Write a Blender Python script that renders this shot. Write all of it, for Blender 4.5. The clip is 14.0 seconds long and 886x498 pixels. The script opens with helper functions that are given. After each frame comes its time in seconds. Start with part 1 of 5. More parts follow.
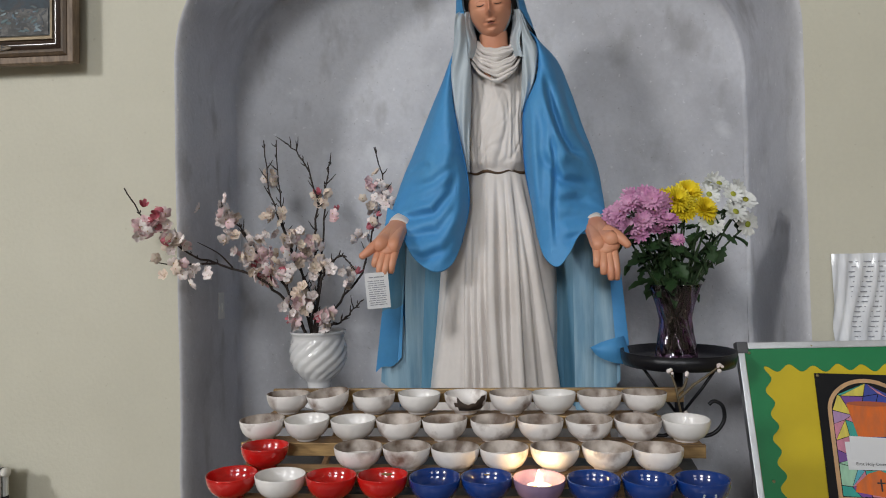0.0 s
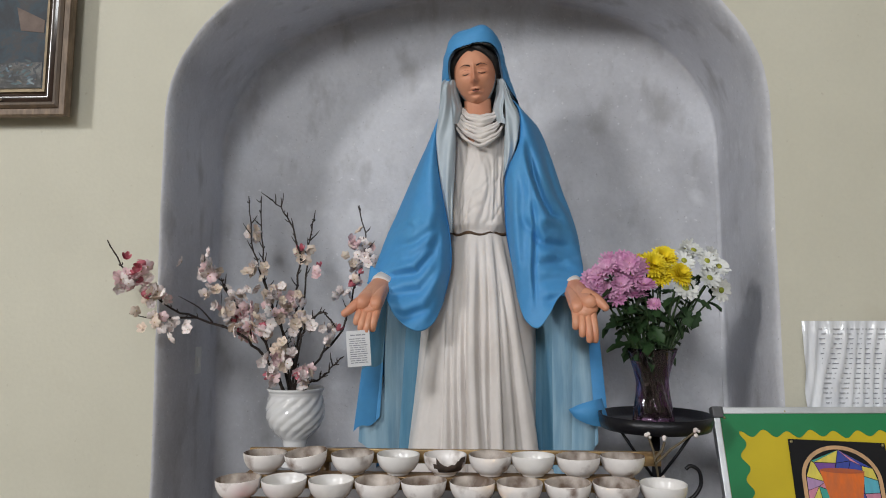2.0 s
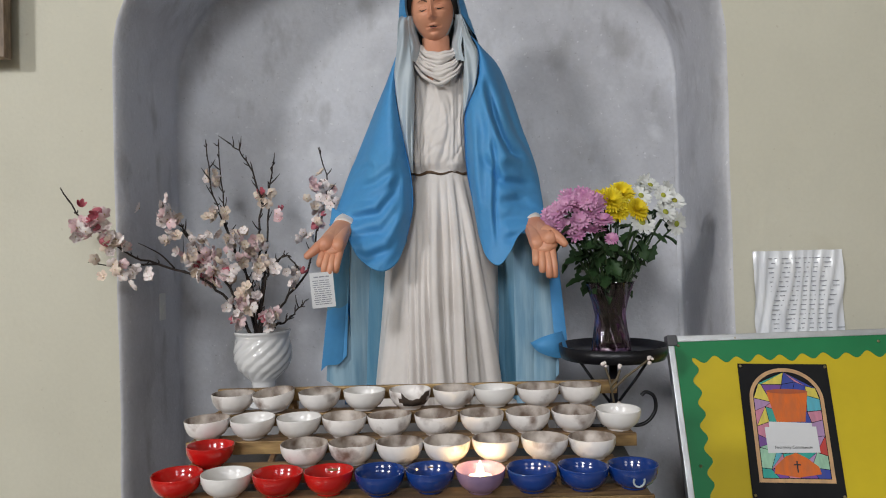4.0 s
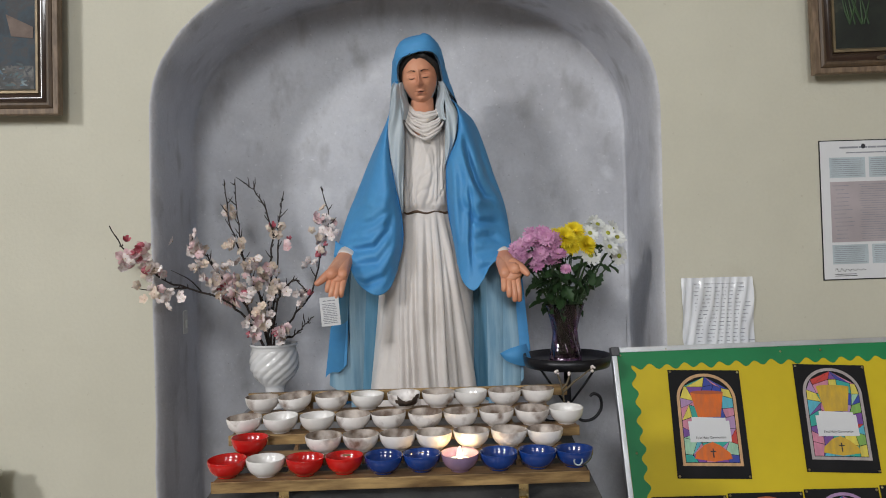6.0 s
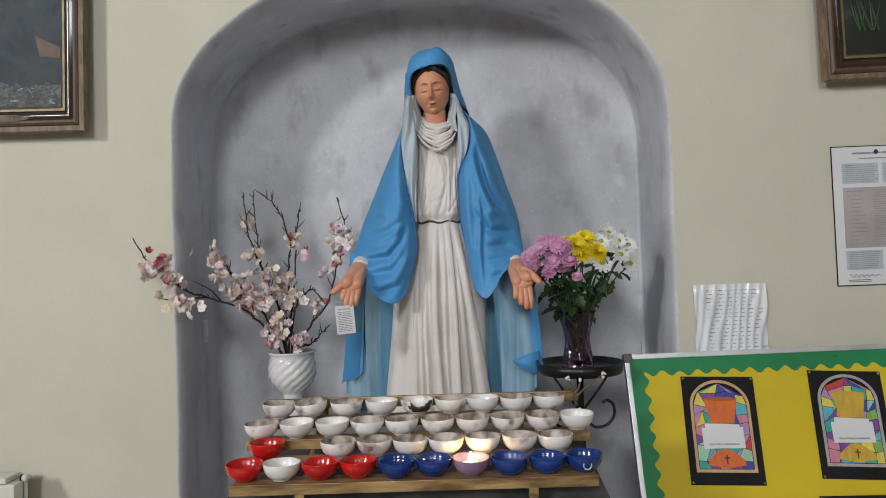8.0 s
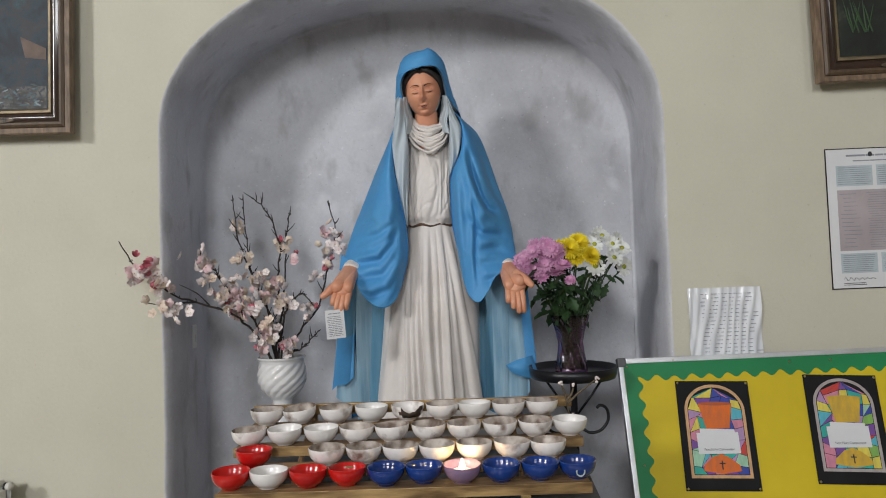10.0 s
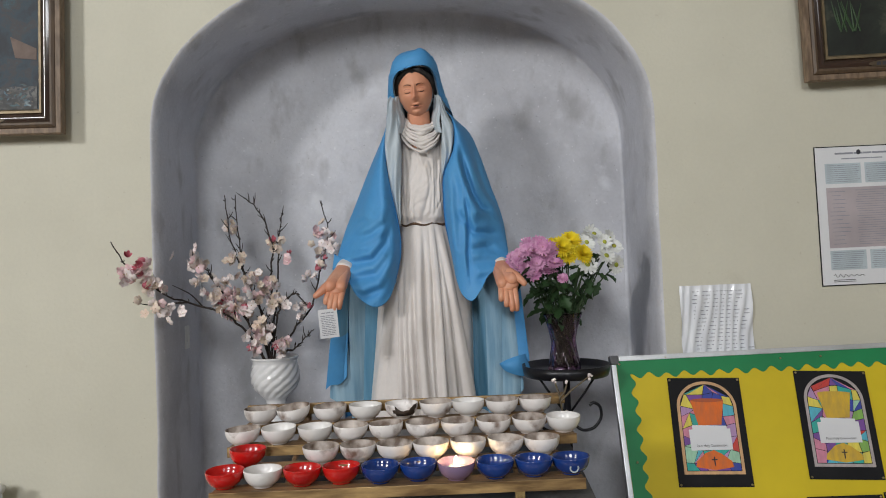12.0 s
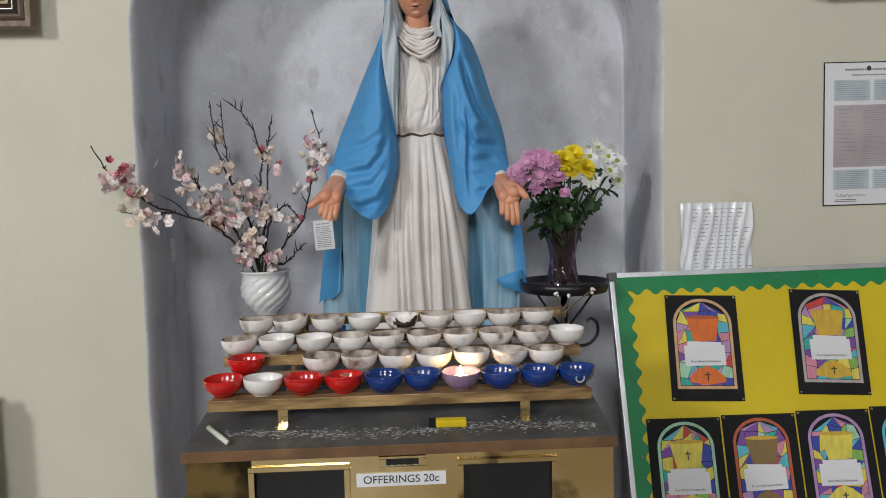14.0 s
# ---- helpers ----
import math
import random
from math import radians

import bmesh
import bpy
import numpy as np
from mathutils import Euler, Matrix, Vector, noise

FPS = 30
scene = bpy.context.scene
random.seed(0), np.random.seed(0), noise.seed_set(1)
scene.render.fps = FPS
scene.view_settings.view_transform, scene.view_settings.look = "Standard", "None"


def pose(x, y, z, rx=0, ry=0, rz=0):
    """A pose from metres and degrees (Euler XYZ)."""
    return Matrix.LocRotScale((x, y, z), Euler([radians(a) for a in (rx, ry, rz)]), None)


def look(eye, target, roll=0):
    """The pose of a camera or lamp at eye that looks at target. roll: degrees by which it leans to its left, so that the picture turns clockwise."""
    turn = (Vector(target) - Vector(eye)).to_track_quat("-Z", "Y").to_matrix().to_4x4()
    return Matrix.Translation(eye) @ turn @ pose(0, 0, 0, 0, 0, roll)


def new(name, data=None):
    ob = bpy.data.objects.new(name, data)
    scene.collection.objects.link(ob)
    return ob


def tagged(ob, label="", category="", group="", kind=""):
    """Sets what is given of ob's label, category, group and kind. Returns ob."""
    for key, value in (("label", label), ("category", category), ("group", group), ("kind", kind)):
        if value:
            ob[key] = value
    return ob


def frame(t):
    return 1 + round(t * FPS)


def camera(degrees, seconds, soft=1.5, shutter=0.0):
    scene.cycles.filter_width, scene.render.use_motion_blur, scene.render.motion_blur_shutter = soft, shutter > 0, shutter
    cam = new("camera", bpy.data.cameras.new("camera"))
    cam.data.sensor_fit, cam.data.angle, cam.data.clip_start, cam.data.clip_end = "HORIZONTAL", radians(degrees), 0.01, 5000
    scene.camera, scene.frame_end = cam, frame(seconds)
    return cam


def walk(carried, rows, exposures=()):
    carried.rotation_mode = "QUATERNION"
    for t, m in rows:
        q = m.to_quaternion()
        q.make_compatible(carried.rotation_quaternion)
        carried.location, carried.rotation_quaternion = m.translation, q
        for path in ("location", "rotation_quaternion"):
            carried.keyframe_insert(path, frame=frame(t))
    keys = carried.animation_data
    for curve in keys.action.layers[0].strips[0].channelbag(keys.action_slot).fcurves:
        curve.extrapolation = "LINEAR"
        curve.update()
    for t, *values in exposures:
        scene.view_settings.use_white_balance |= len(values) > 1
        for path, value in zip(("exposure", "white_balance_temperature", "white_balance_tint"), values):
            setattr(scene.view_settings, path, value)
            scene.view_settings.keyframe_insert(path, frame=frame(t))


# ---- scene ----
cam = camera(66.8, 14.0, soft=1.0)
PATH = [
    (0, (0.025, -1.646, 1.447), (-0.174, 0.344, 1.475), -1.3),
    (0.5, (0.014, -1.654, 1.455), (-0.156, 0.339, 1.499), -1.6),
    (1, (0.014, -1.666, 1.454), (-0.098, 0.325, 1.604), -2.2),
    (1.5, (0.02, -1.671, 1.459), (-0.096, 0.318, 1.635), -1.4),
    (2, (0.015, -1.67, 1.454), (-0.113, 0.317, 1.648), -0.1),
    (2.5, (0.024, -1.664, 1.452), (-0.058, 0.325, 1.648), -0.2),
    (3, (0.027, -1.646, 1.461), (-0.026, 0.344, 1.657), -1.0),
    (3.5, (0.032, -1.633, 1.456), (-0.017, 0.367, 1.468), -1.0),
    (3.7, (0.033, -1.645, 1.45), (-0.017, 0.355, 1.464), -1.4),
    (5.8, (-0.011, -1.999, 1.508), (0.036, 0.001, 1.536), -1.0),
    (6, (0.01, -2.026, 1.525), (0.047, -0.027, 1.544), -1.5),
    (6.5, (0.033, -2.063, 1.526), (0.03, -0.064, 1.58), -1.5),
    (7, (0.034, -2.071, 1.523), (0.008, -0.072, 1.558), -1.6),
    (7.5, (0.038, -2.067, 1.525), (0.012, -0.068, 1.567), -1.7),
    (7.7, (0.033, -2.065, 1.524), (0.008, -0.066, 1.569), -1.9),
    (9.8, (0.04, -2.034, 1.514), (0.023, -0.035, 1.58), -1.8),
    (10, (0.042, -2.036, 1.517), (0.034, -0.037, 1.581), -2.0),
    (10.5, (0.036, -2.041, 1.515), (0.049, -0.042, 1.589), -2.1),
    (11, (0.039, -2.045, 1.518), (0.059, -0.047, 1.604), -2.2),
    (11.5, (0.037, -2.043, 1.514), (0.062, -0.046, 1.606), -2.2),
    (12, (0.04, -2.04, 1.509), (0.055, -0.042, 1.577), -2.3),
    (12.5, (0.041, -2.036, 1.508), (0.038, -0.037, 1.538), -2.2),
    (13, (0.027, -2.021, 1.508), (0.027, -0.021, 1.513), -1.9),
    (13.5, (0.003, -1.988, 1.501), (0.043, 0.01, 1.423), -2.0),
    (14, (-0.027, -1.981, 1.463), (0.055, 0.013, 1.319), -1.4),
]
walk(cam, [(t, look(eye, target, roll)) for t, eye, target, roll in PATH],
     [(0, -0.50), (0.5, -0.52), (1.0, -0.48), (2.0, -0.37), (3.5, -0.37), (6.5, -0.41), (12, -0.38), (14, -0.36)])

# ---------- light ----------
world = bpy.data.worlds.new("sky")
scene.world = world
world.use_nodes = True
wn = world.node_tree
sky = wn.nodes.new("ShaderNodeTexSky")
sky.sky_type, sky.sun_disc = "NISHITA", False
sky.sun_elevation, sky.sun_rotation = radians(35), radians(230)
wn.links.new(sky.outputs[0], wn.nodes["Background"].inputs[0])
wn.nodes["Background"].inputs[1].default_value = 0.1


def window_and_fill_light(name, place, target, width, height, watts, colour):
    lamp = bpy.data.lights.new(name, "AREA")
    lamp.shape, lamp.size, lamp.size_y, lamp.energy, lamp.color = "RECTANGLE", width, height, watts, colour
    ob = new(name, lamp)
    ob.matrix_world = look(place, target)
    return ob


window_and_fill_light("window_and_fill_light", (-5.15, -5.75, 4.12), (0, 0.1, 1.75), 0.8, 0.85, 285, (0.985, 0.985, 0.985))
# front fill, source unseen; height set by the shade band under the arch
window_and_fill_light("window_and_fill_light", (-0.80, -6.75, 3.7), (-0.4, 0, 1.6), 1.3, 1.5, 175, (0.96, 0.985, 1.0))
# added fill without a known source, brightens the shadow right of the statue
window_and_fill_light("window_and_fill_light", (2.4, -6.75, 3.7), (0.4, 0, 1.6), 1.3, 1.5, 40, (0.97, 0.98, 1.0))


# ---------- materials ----------
def material(name, colour, second=None, rough=0.6, metal=0.0, scale=8.0, fine=120.0, bump=0.15, fade=0.5, vary=0.0, trans=0.0, coat=0.0, streak=None, lo=0.35, hi=0.65):
    """Two colours mixed by coarse noise, fine grain in tone and relief."""
    m = bpy.data.materials.new(name)
    m.use_nodes = True
    nt = m.node_tree
    b = nt.nodes["Principled BSDF"]
    b.inputs["Roughness"].default_value, b.inputs["Metallic"].default_value = rough, metal
    b.inputs["Transmission Weight"].default_value, b.inputs["Coat Weight"].default_value = trans, coat
    co = nt.nodes.new("ShaderNodeTexCoord")
    src = co.outputs["Object"]
    if streak:
        mp = nt.nodes.new("ShaderNodeMapping")
        mp.inputs["Scale"].default_value = streak
        nt.links.new(src, mp.inputs[0])
        src = mp.outputs[0]
    if vary:
        info = nt.nodes.new("ShaderNodeObjectInfo")
        shift = nt.nodes.new("ShaderNodeVectorMath")
        shift.operation = "MULTIPLY_ADD"
        shift.inputs[0].default_value = (37, 23, 11)
        nt.links.new(info.outputs["Random"], shift.inputs[1])
        nt.links.new(src, shift.inputs[2])
        src = shift.outputs[0]
    n1 = nt.nodes.new("ShaderNodeTexNoise")
    n1.inputs["Scale"].default_value, n1.inputs["Detail"].default_value = scale, 5
    nt.links.new(src, n1.inputs["Vector"])
    ramp = nt.nodes.new("ShaderNodeMapRange")
    ramp.inputs[1].default_value, ramp.inputs[2].default_value = lo, hi
    nt.links.new(n1.outputs[0], ramp.inputs[0])
    mix = nt.nodes.new("ShaderNodeMix")
    mix.data_type = "RGBA"
    second = second or tuple(c * 0.8 for c in colour)
    mix.inputs[6].default_value, mix.inputs[7].default_value = (*colour, 1), (*second, 1)
    nt.links.new(ramp.outputs[0], mix.inputs[0])
    n2 = nt.nodes.new("ShaderNodeTexNoise")
    n2.inputs["Scale"].default_value, n2.inputs["Detail"].default_value = fine, 3
    nt.links.new(src, n2.inputs["Vector"])
    tone = nt.nodes.new("ShaderNodeMapRange")
    tone.inputs[3].default_value, tone.inputs[4].default_value = 1 - 0.25 * fade, 1 + 0.25 * fade
    nt.links.new(n2.outputs[0], tone.inputs[0])
    hsv = nt.nodes.new("ShaderNodeHueSaturation")
    nt.links.new(mix.outputs[2], hsv.inputs["Color"])
    value = tone.outputs[0]
    if vary:
        vr = nt.nodes.new("ShaderNodeMapRange")
        vr.inputs[3].default_value, vr.inputs[4].default_value = 1 - vary, 1 + vary
        nt.links.new(info.outputs["Random"], vr.inputs[0])
        mul = nt.nodes.new("ShaderNodeMath")
        mul.operation = "MULTIPLY"
        nt.links.new(vr.outputs[0], mul.inputs[0])
        nt.links.new(value, mul.inputs[1])
        value = mul.outputs[0]
    nt.links.new(value, hsv.inputs["Value"])
    nt.links.new(hsv.outputs[0], b.inputs["Base Color"])
    if bump:
        bp = nt.nodes.new("ShaderNodeBump")
        bp.inputs["Strength"].default_value, bp.inputs["Distance"].default_value = bump, 0.004
        nt.links.new(n2.outputs[0], bp.inputs["Height"])
        nt.links.new(bp.outputs[0], b.inputs["Normal"])
    return m


M = {}
M["cream"] = material("cream_wall_paint", (0.620, 0.600, 0.502), (0.570, 0.550, 0.457), 0.7, scale=2.2, fine=95, bump=0.24, fade=0.14)
M["grey"] = material("grey_niche_paint", (0.625, 0.628, 0.666), (0.44, 0.44, 0.47), 0.7, scale=3.4, fine=85, bump=0.45, fade=0.35, lo=0.42, hi=0.74)

M["brass"] = material("brass_tarnish_and_reflections", (0.90, 0.74, 0.42), (0.70, 0.52, 0.25), 0.15, metal=1.0, scale=6, fine=6, bump=0.55, fade=0.2)


def dirt_and_reflections(m, low, high, scale, colour, amount, streak=(1, 1, 1)):
    """Lay irregular dirt, and on brass dark reflections, of one colour over a material, where noise is above low."""
    nt = m.node_tree
    b = nt.nodes["Principled BSDF"]
    old = b.inputs["Base Color"].links[0].from_socket
    co, mp = nt.nodes.new("ShaderNodeTexCoord"), nt.nodes.new("ShaderNodeMapping")
    mp.inputs["Scale"].default_value = streak
    nt.links.new(co.outputs["Object"], mp.inputs[0])
    n = nt.nodes.new("ShaderNodeTexNoise")
    n.inputs["Scale"].default_value, n.inputs["Detail"].default_value = scale, 6
    nt.links.new(mp.outputs[0], n.inputs["Vector"])
    r = nt.nodes.new("ShaderNodeMapRange")
    r.inputs[1].default_value, r.inputs[2].default_value, r.inputs[4].default_value = low, high, amount
    nt.links.new(n.outputs[0], r.inputs[0])
    mix = nt.nodes.new("ShaderNodeMix")
    mix.data_type = "RGBA"
    mix.inputs[7].default_value = (*colour, 1)
    nt.links.new(r.outputs[0], mix.inputs[0])
    nt.links.new(old, mix.inputs[6])
    nt.links.new(mix.outputs[2], b.inputs["Base Color"])


dirt_and_reflections(M["grey"], 0.68, 0.74, 120, (0.20, 0.19, 0.19), 0.40)
dirt_and_reflections(M["grey"], 0.66, 0.72, 75, (0.84, 0.84, 0.86), 0.45)
dirt_and_reflections(M["grey"], 0.60, 0.70, 7, (0.74, 0.75, 0.78), 0.5)
dirt_and_reflections(M["grey"], 0.55, 0.72, 11, (0.26, 0.25, 0.25), 0.5, (1, 1, 0.5))
# near-black colour stands in for a dark reflection in the left plate
M["reflect_brass"] = material("brass_painted_dark_reflection", (0.34, 0.25, 0.11), (0.05, 0.04, 0.025), 0.2, metal=1.0, scale=7, fine=6, bump=0.5, fade=0.2, lo=0.36, hi=0.5)
# dark noise patches, partly tarnish, imitate dark reflections in the polished brass
dirt_and_reflections(M["brass"], 0.60, 0.66, 6.5, (0.16, 0.11, 0.05), 0.8)
dirt_and_reflections(M["cream"], 0.62, 0.75, 6, (0.53, 0.49, 0.39), 0.35)
dirt_and_reflections(M["cream"], 0.68, 0.74, 60, (0.46, 0.42, 0.33), 0.5)
# tones for unseen surfaces, kept dark so less light bounces into the niche
M["farwall"] = material("unseen_wall_dark_ochre", (0.30, 0.27, 0.21), (0.24, 0.21, 0.16), 0.8, scale=2, fine=40)
M["ceiling"] = material("unseen_ceiling_dim", (0.42, 0.40, 0.36), None, 0.8, scale=1.5)
# unseen floor, its beige tone picked to reflect brighter in the brass
M["floor"] = material("unseen_floor_beige", (0.40, 0.36, 0.30), (0.32, 0.28, 0.23), 0.35, scale=3)
M["plinth"] = material("stone_plinth", (0.35, 0.35, 0.37), None, 0.7)
M["wood"] = material("worn_rail_wood", (0.36, 0.22, 0.10), (0.16, 0.09, 0.05), 0.45, scale=7, fine=60, streak=(1, 8, 8), bump=0.2)
M["goldwood"] = material("brassy_rail_wood", (0.54, 0.36, 0.16), (0.17, 0.10, 0.045), 0.38, metal=0.35, scale=9, fine=60, streak=(1, 6, 6), bump=0.15)
M["boxtop"] = material("sooty_box_top", (0.05, 0.05, 0.052), (0.11, 0.108, 0.105), 0.45, metal=0.0, scale=14, fine=150, fade=0.9)
M["copper"] = material("worn_copper_trim", (0.30, 0.17, 0.09), (0.17, 0.10, 0.06), 0.4, metal=0.6, scale=12)
M["dark"] = material("dark_glass", (0.012, 0.013, 0.015), None, 0.15)
M["wax"] = material("spilt_wax", (0.40, 0.41, 0.42), (0.22, 0.22, 0.23), 0.5, scale=40, fine=200, bump=0.4)
M["white"] = material("white_plastic", (0.78, 0.78, 0.76), None, 0.4, fade=0.1)
M["enamel"] = material("white_radiator_enamel", (0.72, 0.71, 0.66), None, 0.35, fade=0.1)
M["black"] = material("black_card", (0.010, 0.010, 0.012), (0.016, 0.016, 0.018), 0.75, fade=0.3, bump=0.05)
M["black"].node_tree.nodes["Principled BSDF"].inputs["Specular IOR Level"].default_value = 0.2
M["yellow"] = material("yellow_backing_paper", (0.67, 0.515, 0.012), (0.59, 0.445, 0.01), 0.6, scale=3, fine=30, fade=0.15, bump=0.1)
M["green"] = material("green_border_paper", (0.010, 0.235, 0.080), (0.009, 0.19, 0.064), 0.55, scale=3, fine=40, fade=0.2, bump=0.1)
M["alu"] = material("brushed_aluminium", (0.74, 0.76, 0.78), None, 0.42, metal=0.8, fade=0.2)
M["steel"] = material("grey_corner_cap", (0.10, 0.10, 0.11), None, 0.5)
M["paper"] = material("white_paper", (0.74, 0.75, 0.78), (0.70, 0.71, 0.74), 0.5, fade=0.08, bump=0.03)
M["ink"] = material("grey_ink", (0.30, 0.31, 0.36), None, 0.7)
M["blackink"] = material("black_ink", (0.04, 0.04, 0.05), None, 0.7)
M["sleeve"] = material("crinkled_plastic_sleeve", (0.84, 0.86, 0.90), (0.70, 0.72, 0.77), 0.15, scale=12, fine=18, streak=(2.2, 1, 0.5), bump=0.6, fade=0.3, coat=0.6)
M["pinkpanel"] = material("pale_rose_print", (0.47, 0.415, 0.44), None, 0.6, fade=0.1)
M["bluepanel"] = material("pale_blue_print", (0.52, 0.60, 0.65), None, 0.6, fade=0.1)
M["bowl"] = material("sooted_white_bowl", (0.84, 0.80, 0.785), (0.20, 0.13, 0.10), 0.32, scale=24, fine=90, fade=0.3, bump=0.05, lo=0.53, hi=0.74, vary=0.06, coat=0.3)
M["cleanbowl"] = material("clean_white_bowl", (0.82, 0.80, 0.79), (0.72, 0.69, 0.67), 0.27, scale=10, fade=0.1, bump=0.03, coat=0.4)
M["red"] = material("red_bowl_glaze", (0.62, 0.012, 0.010), (0.42, 0.008, 0.008), 0.16, scale=10, fade=0.1, bump=0.0, coat=0.6)
M["blue"] = material("blue_bowl_glaze", (0.008, 0.045, 0.24), (0.006, 0.028, 0.15), 0.14, scale=10, fade=0.1, bump=0.0, coat=0.6)
M["lilac"] = material("lilac_bowl_glaze", (0.32, 0.20, 0.30), (0.12, 0.09, 0.20), 0.2, scale=10, fade=0.1, bump=0.0, coat=0.5)
M["bowlsoot"] = material("smoked_bowl_lining", (0.60, 0.53, 0.48), (0.12, 0.075, 0.05), 0.5, scale=30, fine=120, fade=0.4, bump=0.05, vary=0.1)
M["soot"] = material("black_soot", (0.03, 0.022, 0.018), (0.08, 0.05, 0.035), 0.8, scale=40)
M["iron"] = material("black_wrought_iron", (0.012, 0.012, 0.016), None, 0.35, metal=0.3)
M["gold"] = material("gold_lever", (0.6, 0.42, 0.2), None, 0.3, metal=1.0)


# ---------- mesh helpers ----------
def box(bm, x0, x1, y0, y1, z0, z1, m=None, bevel=0.0):
    made = bmesh.ops.create_cube(bm, size=1.0)["verts"]
    t = Matrix.Translation(((x0 + x1) / 2, (y0 + y1) / 2, (z0 + z1) / 2)) @ Matrix.Diagonal((x1 - x0, y1 - y0, z1 - z0, 1))
    bmesh.ops.transform(bm, matrix=(m or Matrix()) @ t, verts=made)
    if bevel:
        edges = list({e for v in made for e in v.link_edges})
        bmesh.ops.bevel(bm, geom=edges, offset=bevel, segments=2, profile=0.7, affect="EDGES")
    return made


def block(*a, bevel=0.0, m=None):
    bm = bmesh.new()
    box(bm, *a, m=m, bevel=bevel)
    return bm


def lathe(profile, n=32, bm=None, at=(0, 0, 0), twist=None):
    """Turn (radius, height) pairs round the z axis."""
    bm = bm or bmesh.new()
    rings = []
    for r, z in profile:
        ring = []
        for i in range(n):
            a = 2 * math.pi * i / n
            rr = r if twist is None else r + twist(a, z, r)
            ring.append(bm.verts.new((at[0] + rr * math.cos(a), at[1] + rr * math.sin(a), at[2] + z)))
        rings.append(ring)
    for p, q in zip(rings, rings[1:]):
        for i in range(n):
            bm.faces.new((p[i], p[(i + 1) % n], q[(i + 1) % n], q[i]))
    for ring, flip in ((rings[0], True), (rings[-1], False)):
        bm.faces.new(ring[::-1] if flip else ring)
    return bm


def tube(points, radii, n=8, bm=None):
    """A round bar along points, with a radius at each."""
    bm = bm or bmesh.new()
    pts = [Vector(p) for p in points]
    rings = []
    side = None
    for i, p in enumerate(pts):
        d = (pts[min(i + 1, len(pts) - 1)] - pts[max(i - 1, 0)]).normalized()
        if side is None:
            side = d.orthogonal().normalized()
        side = (side - d * side.dot(d)).normalized()
        up = d.cross(side)
        r = radii[i] if hasattr(radii, "__len__") else radii
        rings.append([bm.verts.new(p + r * (math.cos(2 * math.pi * k / n) * side + math.sin(2 * math.pi * k / n) * up)) for k in range(n)])
    for p, q in zip(rings, rings[1:]):
        for k in range(n):
            bm.faces.new((p[k], p[(k + 1) % n], q[(k + 1) % n], q[k]))
    bm.faces.new(rings[0][::-1])
    bm.faces.new(rings[-1])
    return bm


def finish(name, bm, mat, smooth=False):
    me = bpy.data.meshes.new(name)
    bmesh.ops.recalc_face_normals(bm, faces=bm.faces)
    bm.to_mesh(me)
    bm.free()
    for one in mat if isinstance(mat, (list, tuple)) else [mat]:
        me.materials.append(one)
    if smooth:
        me.shade_smooth()
    return me


def thing(name, bm, mat, label, category, group="", kind="", smooth=False, m=None):
    ob = new(name, finish(name, bm, mat, smooth) if bm else None)
    if m:
        ob.matrix_world = m
    return tagged(ob, label, category, group, kind)


def part(name, bm, mat, parent, label="", smooth=False, mesh=None, m=None):
    ob = new(name, mesh or finish(name, bm, mat, smooth))
    ob.parent = parent
    if m:
        ob.matrix_basis = m
    return tagged(ob, label)


# ---------- structure ----------
XL, XR, DEPTH, SPRING, RISE = -0.818, 0.714, 0.43, 1.95, 0.51
XC, HALF = (XL + XR) / 2, (XR - XL) / 2
HIGH = 4.8


def opening(n=48):
    """The niche's outline, from the floor up its left side, over the arch and down: place and outward normal."""
    pts = [(XL, z, -1.0, 0.0) for z in np.linspace(0, SPRING, 14)[:-1]]
    for i in range(n + 1):
        a = math.pi * (1 - i / n)
        c, s = math.cos(a), math.sin(a)
        p = 2 / 2.17
        x = HALF * math.copysign(abs(c) ** p, c)
        z = RISE * abs(s) ** p
        nx, nz = x / HALF**2, z / RISE**2
        q = math.hypot(nx, nz)
        pts.append((XC + x + 0.016 * s**2, SPRING + z, nx / q, nz / q))
    pts += [(XR, z, 1.0, 0.0) for z in np.linspace(SPRING, 0, 14)[1:]]
    return pts


outline = opening()
R = 0.007


def wobble(x, z, y=0.0):
    return 0.005 * noise.noise((x * 5, z * 5, y * 5)) + 0.002 * noise.noise((x * 21, z * 21, y * 21))


edge = [(x + nx * R + nx * wobble(x, z), z + nz * R + nz * wobble(x, z)) for x, z, nx, nz in outline]

# wall: front face round the niche, closed behind
bm = bmesh.new()
left = [bm.verts.new((x, 0, z)) for x, z in edge[:14]]
right = [bm.verts.new((x, 0, z)) for x, z in edge[-14:]]
arch = [left[-1]] + [bm.verts.new((x, 0, z)) for x, z in edge[14:-14]] + [right[0]]
for col, far in ((left, -5.2), (right, 4.2)):
    outer = [bm.verts.new((far, 0, v.co.z)) for v in col]
    for i in range(len(col) - 1):
        bm.faces.new((col[i], col[i + 1], outer[i + 1], outer[i]))
    corner = outer[-1] if far < 0 else outer[0]
    top = bm.verts.new((far, 0, HIGH))
    mid = bm.verts.new((col[-1].co.x if far < 0 else col[0].co.x, 0, HIGH))
    bm.faces.new((corner, col[-1] if far < 0 else col[0], mid, top))
tops = [bm.verts.new((v.co.x, 0, HIGH)) for v in arch]
for i in range(len(arch) - 1):
    bm.faces.new((arch[i], arch[i + 1], tops[i + 1], tops[i]))
